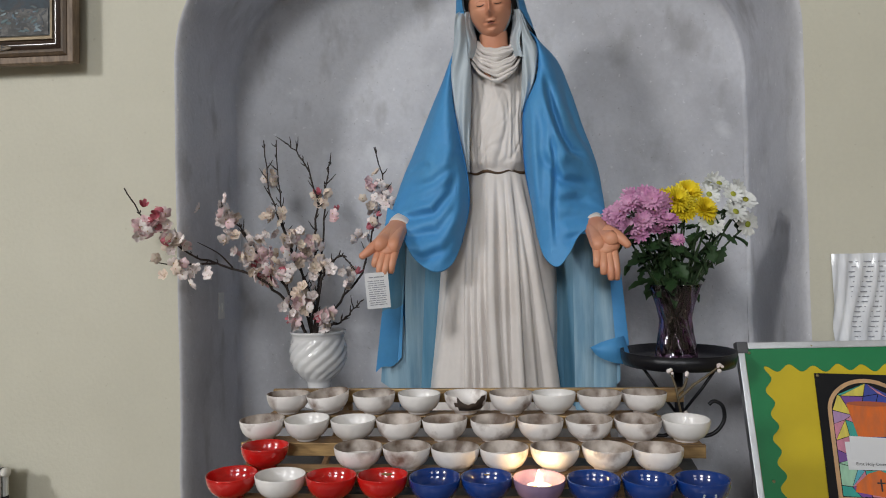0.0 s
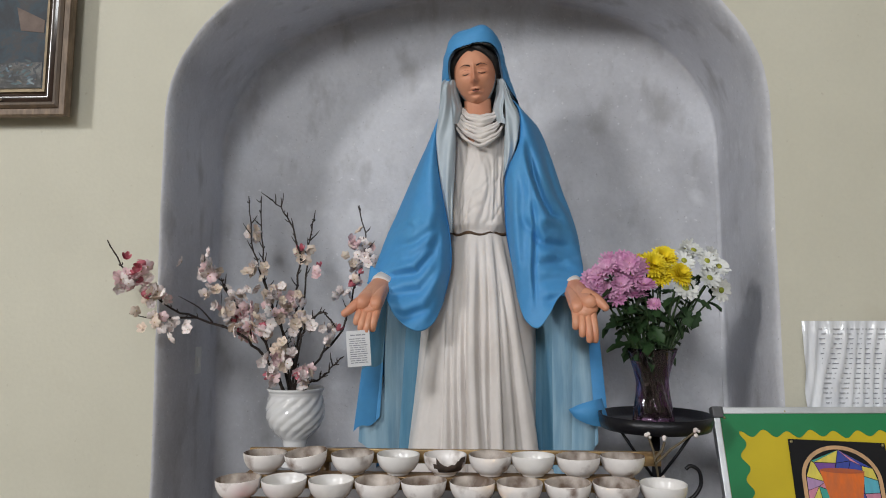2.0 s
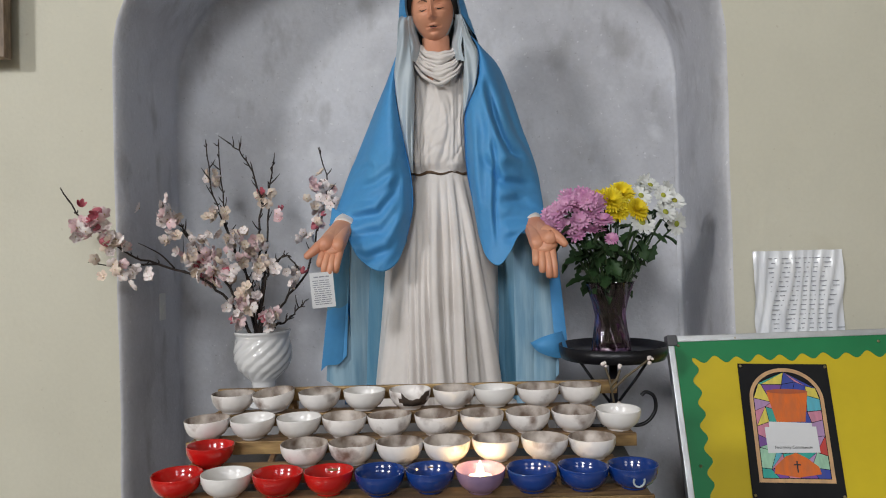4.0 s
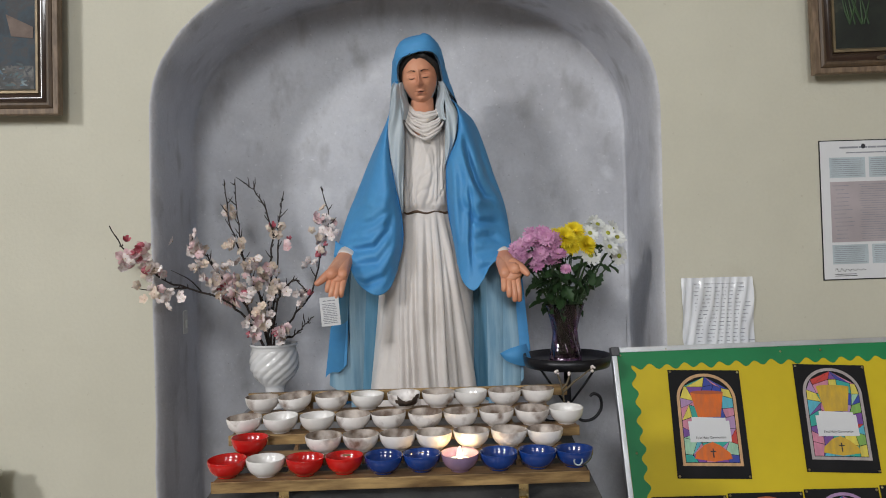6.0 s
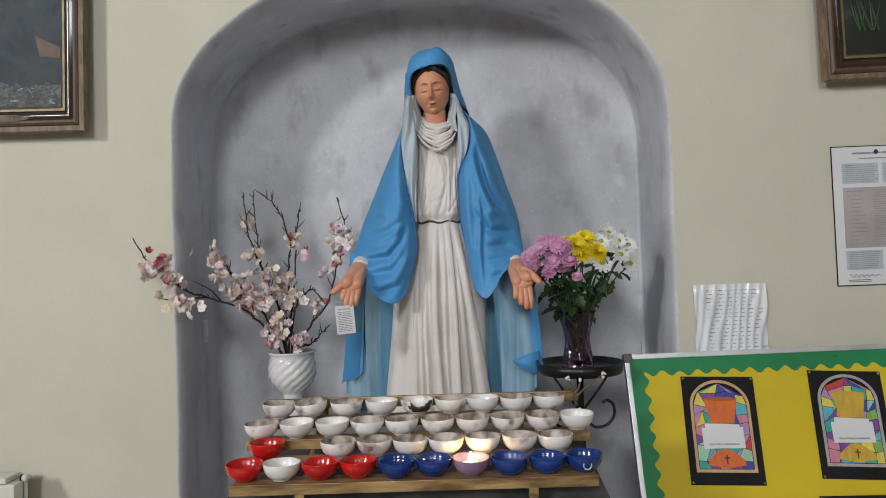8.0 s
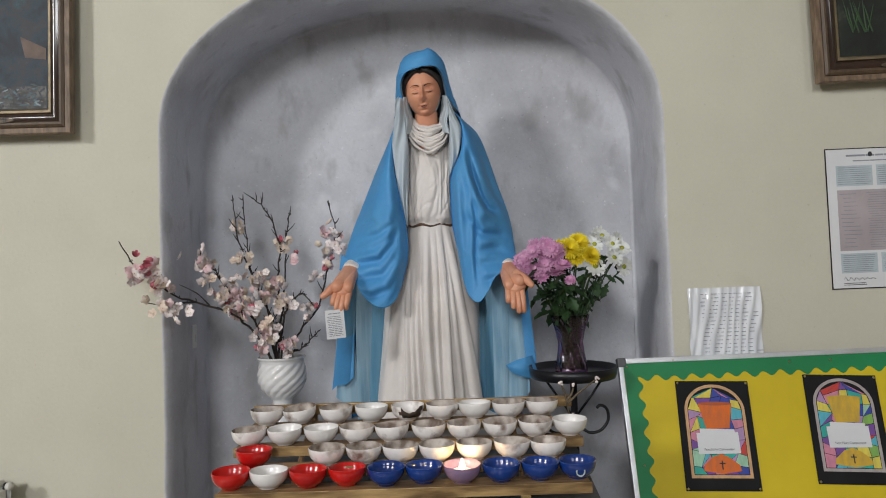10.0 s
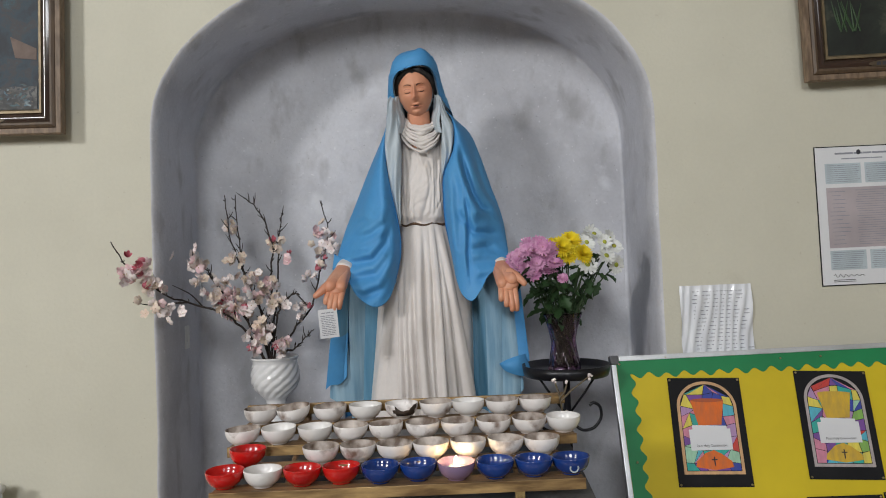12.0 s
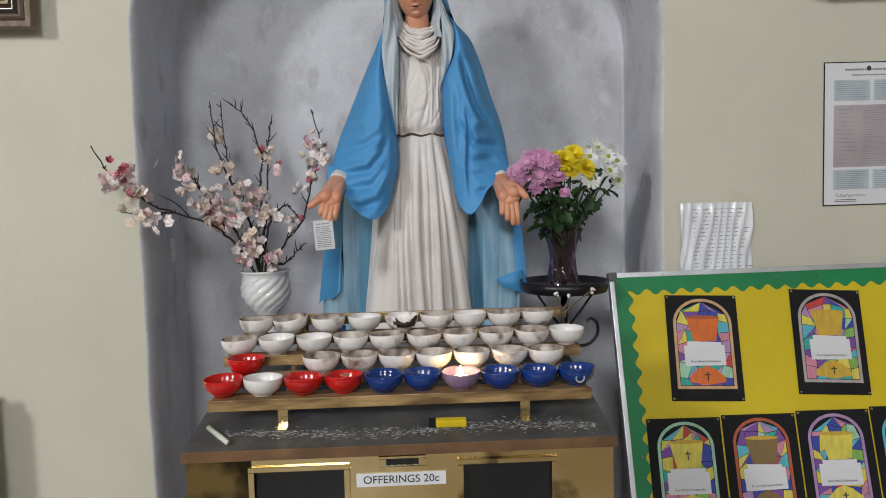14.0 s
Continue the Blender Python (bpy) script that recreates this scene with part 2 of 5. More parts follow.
bmesh.ops.remove_doubles(bm, verts=bm.verts, dist=1e-4)
box(bm, -5.2, 4.2, 0.56, 0.7, 0, HIGH)
tagged(new("wall_north", finish("wall_north", bm, M["cream"])), "cream painted plaster wall with an arched recess", "wall", kind="structure")

# niche shell: broad rounded arris, jamb, rounded inner corner, back
sections = []
for k in range(11):
    a = math.pi / 2 * k / 10
    sections.append((R - 0.021 * math.sin(a), 0.075 * (1 - math.cos(a))))
sections += [(-0.013, 0.14), (-0.011, 0.23), (-0.008, 0.33), (-0.004, DEPTH - 0.012)]
for k in range(1, 6):
    a = math.pi / 2 * k / 5
    sections.append((-0.004 - 0.012 * (1 - math.cos(a)), DEPTH - 0.012 + 0.012 * math.sin(a)))
bm = bmesh.new()
rows = []
for off, y in sections:
    flare = 0.025 * y / DEPTH
    rows.append([bm.verts.new((x + nx * (off + flare + wobble(x, z, y)), y, max(0, z + nz * (off + flare + wobble(x, z, y))))) for x, z, nx, nz in outline])
for p, q in zip(rows, rows[1:]):
    for i in range(len(p) - 1):
        bm.faces.new((p[i], p[i + 1], q[i + 1], q[i]))
last = [bm.verts.new(v.co) for v in rows[-1]]
mid = [bm.verts.new((v.co.x, DEPTH, 0)) for v in last]
half = len(last) // 2
for i in range(13, len(last) - 14):
    bm.faces.new((last[i], last[i + 1], mid[i + 1], mid[i]))
bm.faces.new(last[:14] + [mid[13]])
bm.faces.new(last[-14:] + [mid[-14]])
tagged(new("niche", finish("niche", bm, M["grey"], True)), "arched grey plaster niche with stained rounded edges", "niche", kind="structure")


def holed_wall(name, along, at, thick, lo, hi, holes, label):
    """A wall along x or y with window holes (from, to, sill, head)."""
    bm = bmesh.new()

    def slab(a, b, z0, z1):
        if b - a > 1e-3 and z1 - z0 > 1e-3:
            box(bm, a, b, at, at + thick, z0, z1) if along == "x" else box(bm, at, at + thick, a, b, z0, z1)

    here = lo
    for a, b, z0, z1 in holes:
        slab(here, a, 0, HIGH)
        slab(a, b, 0, z0)
        slab(a, b, z1, HIGH)
        here = b
    slab(here, hi, 0, HIGH)
    return tagged(new(name, finish(name, bm, M["farwall"])), label, "wall", kind="structure")


# unseen room shell, added to hold the lights and limit bounce
holed_wall("wall_south", "x", -6.9, 0.3, -5.2, 4.2, [(-1.5, -0.1, 2.85, 4.55), (1.7, 3.1, 2.85, 4.55)], "unseen added dark wall with two openings for fill light")
holed_wall("wall_west", "y", -5.4, 0.2, -6.9, 0.0, [(-6.45, -5.05, 3.0, 4.6)], "unseen added dark wall with an opening for the main light")
holed_wall("wall_east", "y", 4.2, 0.2, -6.9, 0.0, [], "unseen added plain dark wall")
tagged(new("floor", finish("floor", block(-5.4, 4.4, -6.9, 0.6, -0.1, 0), M["floor"])), "unseen added beige floor that brightens the brass", "floor", kind="structure")
tagged(new("ceiling", finish("ceiling", block(-5.4, 4.4, -6.9, 0.7, HIGH, HIGH + 0.1), M["ceiling"])), "unseen added ceiling, toned down to cut bounced light", "ceiling", kind="structure")
thing("pedestal", block(-0.585, 0.27, -0.02, 0.40, 0, 1.055, bevel=0.008), M["plinth"], "grey stone pedestal standing in the niche", "pedestal")

# ---------- offering box with its candle rack ----------
BX0, BX1, BF, BB = -0.479, 0.353, -0.72, -0.29
SLOPE = 0.165


def top_z(y):
    return 1.0 + (y - BF) * SLOPE


offering = thing("offering_box", None, None, "brass-fronted offering box with a sooty sloping top", "offering box")
bm = bmesh.new()
box(bm, BX0 + 0.004, BX1 - 0.004, BF + 0.012, BB, 0.0, 0.97)
part("body", bm, M["copper"], offering)
bm = bmesh.new()
# left plate, its dark reflection painted into the base colour
part("side_panel", block(BX0 + 0.006, -0.350, BF, BF + 0.010, 0.3, 0.984), M["reflect_brass"], offering, "brass plate with a dark reflection in its colour")
for x0, x1, z0, z1 in ((-0.170, 0.049, 0.3, 0.984), (0.230, BX1 - 0.006, 0.3, 0.984), (-0.350, -0.170, 0.962, 0.984), (0.049, 0.230, 0.962, 0.984), (-0.350, -0.170, 0.3, 0.62), (0.049, 0.230, 0.3, 0.62)):
    box(bm, x0, x1, BF, BF + 0.010, z0, z1)
bmesh.ops.remove_doubles(bm, verts=bm.verts, dist=1e-4)
part("front_panel", bm, M["brass"], offering, "brass front plate with tarnish and painted dark reflections")
for x0, x1 in ((-0.350, -0.170), (0.049, 0.230)):
    bm = bmesh.new()
    for a, b, c, d in ((x0 - 0.006, x1 + 0.006, 0.956, 0.966), (x0 - 0.006, x1 + 0.006, 0.616, 0.626), (x0 - 0.006, x0 + 0.005, 0.626, 0.956), (x1 - 0.005, x1 + 0.006, 0.626, 0.956)):
        box(bm, a, b, BF - 0.006, BF - 0.0005, c, d, bevel=0.0015)
    frame_ob = part("window_frame", bm, M["brass"], offering)
    part("pane", block(x0 + 0.003, x1 - 0.003, BF + 0.006, BF + 0.0105, 0.622, 0.960), M["dark"], frame_ob, "dark glass pane")
bm = bmesh.new()
corners = [(BX0, BF - 0.006), (BX1, BF - 0.006), (BX1, BB), (BX0, BB)]
lowv = [bm.verts.new((x, y, top_z(y) - 0.010)) for x, y in corners]
topv = [bm.verts.new((x, y, top_z(y))) for x, y in corners]
bm.faces.new(lowv[::-1]), bm.faces.new(topv)
for i in range(4):
    bm.faces.new((lowv[i], lowv[(i + 1) % 4], topv[(i + 1) % 4], topv[i]))
part("top", bm, M["boxtop"], offering, "sooty dark metal top strewn with wax")
part("front_trim", block(BX0 - 0.001, BX1 + 0.001, BF - 0.010, BF - 0.0065, 0.981, 1.0015, bevel=0.001), M["copper"], offering, "worn copper edging strip")
bm = bmesh.new()
for a, b, c, d in ((-0.108, -0.018, 0.9735, 0.9785), (-0.108, -0.018, 0.9535, 0.9585), (-0.108, -0.094, 0.9585, 0.9735), (-0.032, -0.018, 0.9585, 0.9735)):
    box(bm, a, b, BF - 0.007, BF - 0.0005, c, d, bevel=0.001)
slot = part("coin_slot", bm, M["brass"], offering)
part("slot_opening", block(-0.094, -0.032, BF - 0.003, BF - 0.0008, 0.9585, 0.9735), M["dark"], slot)
sign = thing("offerings_sign", block(-0.152, 0.020, BF - 0.003, BF - 0.0005, 0.9185, 0.9445, bevel=0.0006), M["paper"], "white printed label stuck on the brass box front", "label")
txt = bpy.data.curves.new("lettering", "FONT")
txt.body, txt.size, txt.align_x, txt.align_y, txt.extrude = "OFFERINGS 20c", 0.0215, "CENTER", "CENTER", 0.0003
txt.materials.append(M["blackink"])
tob = new("lettering", txt)
tob.parent = sign
tob.matrix_basis = pose(-0.066, BF - 0.0036, 0.9315, 90, 0, 0)

# loose wax along the front of the top
bm = bmesh.new()
rnd = random.Random(4)
for _ in range(1900):
    x = rnd.uniform(BX0 + 0.05, BX1 - 0.03)
    y = BF + 0.050 + 0.010 * math.sin(x * 13) + rnd.gauss(0, 0.007 + 0.006 * abs(math.sin(x * 9)))
    s = rnd.choice((0.0005, 0.0006, 0.0008, 0.0010, 0.0013, 0.0024))
    v = bmesh.ops.create_icosphere(bm, subdivisions=1, radius=s)["verts"]
    bmesh.ops.transform(bm, matrix=Matrix.Translation((x, y, top_z(y) + 0.0004)) @ Matrix.Diagonal((rnd.uniform(0.8, 2.2), 1.0, 0.35, 1)), verts=v)
tagged(new("spilt_wax", finish("spilt_wax", bm, M["wax"])), "crumbs of spilt white wax on the box top", "wax", kind="stuff")

rack = thing("candle_rack", None, None, "stepped rack of worn brassy wooden rails for candle bowls", "candle rack")
ROWS4 = [  # row's y, rail top z, rail's ends
    (-0.385, 1.1565, -0.445, 0.285),
    (-0.457, 1.1255, -0.460, 0.341),
    (-0.529, 1.0970, -0.445, 0.295),
    (-0.600, 1.0705, -0.452, 0.327),
]
part("back_rail", block(-0.454, 0.344, -0.338, -0.326, 1.166, 1.1925, bevel=0.002), M["goldwood"], rack, "scorched wooden back rail")
for y, z, a, b in ROWS4:
    d = 0.008 if y < -0.59 else 0.0
    part("rail", block(a, b, y - 0.031 - d, y - 0.024 - d, z - 0.021, z + 0.002, bevel=0.0015), M["goldwood"], rack)
    part("shelf", block(a + 0.002, b - 0.002, y - 0.0235 - d, y + 0.022, z - 0.008, z, bevel=0.001), M["wood"], rack)
for x in (-0.305, 0.190):
    bm = bmesh.new()
    box(bm, x - 0.010, x + 0.010, -0.632, -0.628, top_z(-0.64) - 0.001, 1.050)
    box(bm, x - 0.010, x + 0.010, -0.655, -0.628, top_z(-0.65) - 0.0005, top_z(-0.65) + 0.003)
    part("bracket", bm, M["brass"], rack, "bent brass foot bracket")
    bm = bmesh.new()
    tube([(x, -0.345, 1.155), (x, -0.60, 1.053), (x, -0.625, 1.046)], 0.006, 6, bm)
    box(bm, x - 0.008, x + 0.008, -0.3255, -0.314, top_z(-0.32) - 0.001, 1.175)
    part("side_bar", bm, M["wood"], rack)


# ---------- candle bowls ----------
def bowl_mesh(name, mat, chip=0.0, seed=0):
    outer = [(0.018, 0.0), (0.0205, 0.001), (0.0205, 0.0035), (0.024, 0.0055), (0.031, 0.011), (0.036, 0.0185), (0.0392, 0.028), (0.0404, 0.0385), (0.0398, 0.0398)]
    inner = [(0.0386, 0.0392), (0.0374, 0.028), (0.034, 0.0195), (0.027, 0.0115), (0.014, 0.0072), (0.001, 0.0065)]
    prof = outer + inner
    n = 36
    bm = bmesh.new()
    rings = []
    for r, z in prof:
        ring = []
        for i in range(n):
            a = 2 * math.pi * i / n
            drop = 0.0
            if chip and z > 0.025:
                d = abs((a - 1.5 * math.pi - 0.25 + math.pi) % (2 * math.pi) - math.pi)
                drop = chip * max(0, 1 - (d / 0.55) ** 2) * (0.7 + 0.5 * noise.noise((a * 5, seed, 0)))
            wob = 1 + 0.012 * noise.noise((math.cos(a) * 1.5, math.sin(a) * 1.5, seed))
            ring.append(bm.verts.new((r * wob * math.cos(a), r * wob * math.sin(a), 0.94 * (z - drop))))
        rings.append(ring)
    for p, q in zip(rings, rings[1:]):
        for i in range(n):
            bm.faces.new((p[i], p[(i + 1) % n], q[(i + 1) % n], q[i]))
    bm.faces.new(rings[0][::-1])
    bm.faces.new(rings[-1])
    bm.normal_update()
    if chip:
        for f in bm.faces:
            c = f.calc_center_median()
            d = abs((math.atan2(c.y, c.x) + 0.5 * math.pi - 0.25 + math.pi) % (2 * math.pi) - math.pi)
            f.material_index = int(d < 0.75 + 0.4 * noise.noise((c.x * 90, c.y * 90, c.z * 90)) and 0.010 < c.z < 0.033)
    if mat is M["bowl"] and not chip:
        for f in bm.faces:
            c = f.calc_center_median()
            if math.hypot(c.x, c.y) < 0.0397 - 0.0008 * noise.noise((c.x * 120, c.y * 120, 0)) and c.z > 0.018 and f.normal.dot(Vector((c.x, c.y, 0))) < 0:
                f.material_index = 1
    return finish(name, bm, [mat, M["soot"] if chip else M["bowlsoot"]], True)


BOWLS = {
    "w": (bowl_mesh("bowl", M["bowl"]), "white candle bowl stained with soot, on the rack"),
    "c": (bowl_mesh("bowl", M["cleanbowl"]), "clean white candle bowl on the rack"),
    "x": (bowl_mesh("bowl", M["bowl"], 0.024, 3), "broken white candle bowl with a scorched rim"),
    "r": (bowl_mesh("bowl", M["red"]), "shiny red candle bowl on the rack"),
    "b": (bowl_mesh("bowl", M["blue"]), "shiny dark blue candle bowl on the rack"),
    "l": (bowl_mesh("bowl", M["lilac"]), "lilac candle bowl with a burning tealight"),
}
LINES = [
    ("wwwcxwcww", [-0.4075, -0.3245, -0.2385, -0.153, -0.0645, 0.0195, 0.0985, 0.1815, 0.2625]),
    ("wccwwwwwwc", [-0.430, -0.347, -0.2625, -0.1805, -0.0965, -0.012, 0.070, 0.154, 0.2365, 0.317]),
    ("rwwwwwww", [-0.401, -0.238, -0.1555, -0.074, 0.007, 0.0895, 0.1725, 0.254]),
    ("rcrrbblbbb", [-0.4305, -0.3495, -0.2665, -0.184, -0.101, -0.020, 0.0605, 0.1425, 0.224, 0.3045]),
]
rnd = random.Random(9)
for (y, z, _, _), (kinds, xs) in zip(ROWS4, LINES):
    for k, x in zip(kinds, xs):
        me, label = BOWLS[k]
        ob = new("bowl", me)
        tilt = rnd.uniform(-2.0, 2.0)
        if z > 1.14 and abs(x + 0.3245) < 0.01:
            tilt = -7
        ob.matrix_world = pose(x, y + rnd.uniform(-0.003, 0.003), z + 0.0004 + 0.017 * abs(math.sin(radians(tilt))), rnd.uniform(-1.5, 1.5), tilt, rnd.uniform(-20, 20) if k == "x" else rnd.uniform(0, 360))
        if k == "x":
            ob.matrix_world = pose(x, y, z + 0.0004)
        tagged(ob, label, "bowl", "candle bowls on the rack")


# ---------- statue: one painted mesh ----------
M["robe_blue"] = material("statue_blue_paint", (0.060, 0.285, 0.62), (0.085, 0.32, 0.60), 0.60, scale=7, fine=70, fade=0.3, bump=0.08, lo=0.3, hi=0.8)
M["robe_lining"] = material("statue_pale_blue_paint", (0.31, 0.47, 0.58), (0.15, 0.30, 0.43), 0.45, scale=9, fine=60, fade=0.35, bump=0.08, streak=(5, 5, 0.5))
M["veil_lining"] = material("statue_grey_blue_paint", (0.46, 0.53, 0.58), (0.40, 0.47, 0.53), 0.45, scale=8, fine=40, fade=0.2, bump=0.05)
M["robe_deep"] = material("statue_slate_blue", (0.06, 0.20, 0.33), (0.13, 0.29, 0.41), 0.45, scale=8, fine=50, fade=0.3, bump=0.08, streak=(5, 5, 0.5))
M["gown"] = material("statue_white_paint", (0.76, 0.715, 0.69), (0.68, 0.63, 0.60), 0.55, scale=9, fine=70, fade=0.15, bump=0.06)
M["flesh"] = material("statue_flesh_paint", (0.70, 0.345, 0.215), (0.63, 0.27, 0.165), 0.42, scale=12, fine=60, fade=0.1, bump=0.02)
M["hair"] = material("statue_black_paint", (0.012, 0.010, 0.010), None, 0.5)
M["cord"] = material("statue_gilt_paint", (0.13, 0.075, 0.04), (0.07, 0.045, 0.03), 0.5, metal=0.1, scale=40)
M["rose"] = material("statue_rose_paint", (0.42, 0.14, 0.10), None, 0.5)

SV, SF, SM = [], [], []


def grid(fn, nu, nv, mat, wrap=False):
    """A surface fn(u, v) over the unit square, added to the statue; mat is a slot or a function of (u, v)."""
    base = len(SV)
    for j in range(nv + 1):
        for i in range(nu + 1 - wrap):
            SV.append(tuple(fn(i / nu, j / nv)))
    n = nu + 1 - wrap
    for j in range(nv):
        for i in range(nu):
            a, b = base + j * n + i, base + j * n + (i + 1) % n
            SF.append((a, b, b + n, a + n))
            SM.append(mat((i + 0.5) / nu, (j + 0.5) / nv) if callable(mat) else mat)


def at(x, keys, k):
    return float(np.interp(x, [q[0] for q in keys], [q[k] for q in keys]))


def smooth_at(t, pts):
    """A point on a smooth line through pts at t from 0 to 1."""
    n = len(pts) - 1
    i = min(int(t * n), n - 1)
    f = t * n - i
    p = [Vector(pts[max(0, min(n, i + d))]) for d in (-1, 0, 1, 2)]
    return 0.5 * (2 * p[1] + (p[2] - p[0]) * f + (2 * p[0] - 5 * p[1] + 4 * p[2] - p[3]) * f**2 + (3 * p[1] - p[0] - 3 * p[2] + p[3]) * f**3)


def pleat(a):
    return abs(math.sin(a)) ** 0.62 - 0.65


# gown: height, centre x, half width, half depth, fold depth
GOWN = [
    (1.055, -0.030, 0.166, 0.130, 0.020),
    (1.13, -0.027, 0.162, 0.124, 0.019),
    (1.30, -0.014, 0.156, 0.113, 0.015),
    (1.42, -0.007, 0.150, 0.106, 0.012),
    (1.55, 0.0, 0.122, 0.096, 0.008),
    (1.635, 0.0, 0.094, 0.086, 0.005),
    (1.656, 0.0, 0.086, 0.078, 0.003),
    (1.664, 0.0, 0.087, 0.080, 0.003),
    (1.680, 0.0, 0.098, 0.094, 0.006),
    (1.705, 0.0, 0.101, 0.097, 0.006),
    (1.80, 0.0, 0.098, 0.090, 0.004),
    (1.89, 0.0, 0.090, 0.080, 0.002),
    (1.94, 0.0, 0.070, 0.064, 0.001),
    (1.965, 0.0, 0.052, 0.050, 0.0),
]


# skirt folds: x at the waist, x at the hem, half widths there, height, where they begin
PLEATS = [
    (-0.074, -0.137, 0.016, 0.038, 0.007, 1.66),
    (-0.062, -0.092, 0.006, 0.0085, 0.013, 1.50),
    (-0.051, -0.071, 0.005, 0.0075, 0.015, 1.54),
    (-0.043, -0.051, 0.005, 0.0075, 0.013, 1.47),
    (-0.022, -0.013, 0.010, 0.0150, 0.022, 1.66),
    (0.003, 0.014, 0.006, 0.0080, 0.006, 1.64),
    (0.023, 0.046, 0.007, 0.0115, 0.022, 1.66),
    (0.033, 0.079, 0.007, 0.0130, 0.007, 1.60),
    (0.050, 0.124, 0.008, 0.0150, 0.018, 1.66),
    (-0.072, -0.176, 0.008, 0.0150, 0.006, 1.50),
]


def skirt_fold(x, z):
    t = (1.66 - z) / 0.60
    total = 0.0
    for xw, xh, ww, wh, h, start in PLEATS:
        d = (x - xw - (xh - xw) * t - 0.004 * math.sin(9 * z + 40 * xw)) / (ww + (wh - ww) * t)
        grow = max(0.0, min(1.0, (start + 0.01 - z) / 0.16))
        if abs(d) < 3:
            total += h * grow * (0.35 + 0.65 * t) * (math.exp(-(d**4)) - 0.30 * math.exp(-(((abs(d) - 1.45) / 0.5) ** 2)))
    return total


def gown(u, v):
    z = 1.055 + v * 0.91
    a = 2 * math.pi * u
    cx, hw, hd, f = (at(z, GOWN, k) for k in (1, 2, 3, 4))
    c, s = math.cos(a), math.sin(a)
    x, front = cx + hw * c, max(0.0, -s)
    if z < 1.66:
        r = skirt_fold(x, z) * min(1.0, 3 * front) + 0.004 * noise.noise((x * 38, 0.4, z * 4)) * min(1.0, (1.66 - z) * 8)
        r += f * 0.25 * math.sin(9 * a) * (1 - front)
    else:
        w = x * 52 + 1.6 * noise.noise((x * 14, z * 7, 2.0))
        r = 0.0075 * noise.noise((w, z * 5.5, 0.3)) + 0.0040 * noise.noise((w * 2.1, z * 11, 4.0))
        r -= 0.0045 * max(0.0, 1 - abs(noise.noise((w * 0.7 - z * 16, z * 10, 7.0))) * 6) * (1.9 - z) / 0.24
        r *= min(1.0, (z - 1.655) / 0.02, max(0.0, (1.955 - z) / 0.05))
        if z < 1.72:
            z -= 0.010 * max(0.0, noise.noise((x * 45, 0.0, 9.0))) * (1.72 - z) / 0.06
    return x + r * c, 0.09 + (hd + r) * s, z


grid(gown, 420, 170, 4, True)


def ring(centre, rx, ry, dip, thick, slot, n=72, wave=0.0):
    """A cord round an upright body that sags at the front."""
    def fn(u, v):
        a, b = 2 * math.pi * u, 2 * math.pi * v
        c, s = math.cos(a), math.sin(a)
        front = max(0.0, -s)
        t = thick * (1 + 0.25 * math.sin(5 * a + centre[2] * 90))
        z = centre[2] - dip * front**1.4 + wave * math.sin(9 * a)
        return centre[0] + (rx + t * math.cos(b)) * c, centre[1] + (ry + t * math.cos(b)) * s, z + t * math.sin(b)

    grid(fn, n, 8, slot, True)


ring((0, 0.09, 1.661), 0.087, 0.079, 0.004, 0.0034, 7, 120, 0.0032)
for k in range(8):  # cowl folds
    ring((0.003 + 0.004 * math.sin(2.3 * k), 0.045 + 0.0015 * k, 1.988 - 0.0025 * k), 0.047 + 0.0030 * k, 0.047 + 0.0036 * k, 0.036 + 0.0082 * k + 0.003 * math.sin(3.1 * k), 0.0068 + 0.0018 * math.sin(1.7 * k), 4, 72, 0.0014)


def limb(points, radii, slot, nu=14, nv=12, flat=1.0):
    """A round limb along points with closed ends."""
    pts = [Vector(p) for p in points]

    def fn(u, v):
        c = smooth_at(v, pts)
        d = (smooth_at(min(1, v + 0.02), pts) - smooth_at(max(0, v - 0.02), pts)).normalized()
        side = d.cross(Vector((0, 1, 0.001))).normalized()
        up = side.cross(d)
        r = float(np.interp(v, np.linspace(0, 1, len(radii)), radii)) * math.sqrt(max(0.0, 1 - max(0, (v - 0.86) / 0.14) ** 2))
        a = 2 * math.pi * u
        return c + r * math.cos(a) * side + flat * r * math.sin(a) * up

    grid(fn, nu, nv, slot, True)


# neck and head
limb([(0.004, 0.050, 1.90), (0.0, 0.040, 1.95), (-0.006, 0.025, 2.02)], [0.045, 0.034, 0.036], 5)
HEAD = Vector((-0.010, 0.012, 2.066))
TURN_HEAD = Euler((radians(13), radians(-5.0), radians(-3))).to_matrix()


def bump2(x, z, cx, cz, sx, sz):
    return math.exp(-(((x - cx) / sx) ** 2) - (((z - cz) / sz) ** 2))


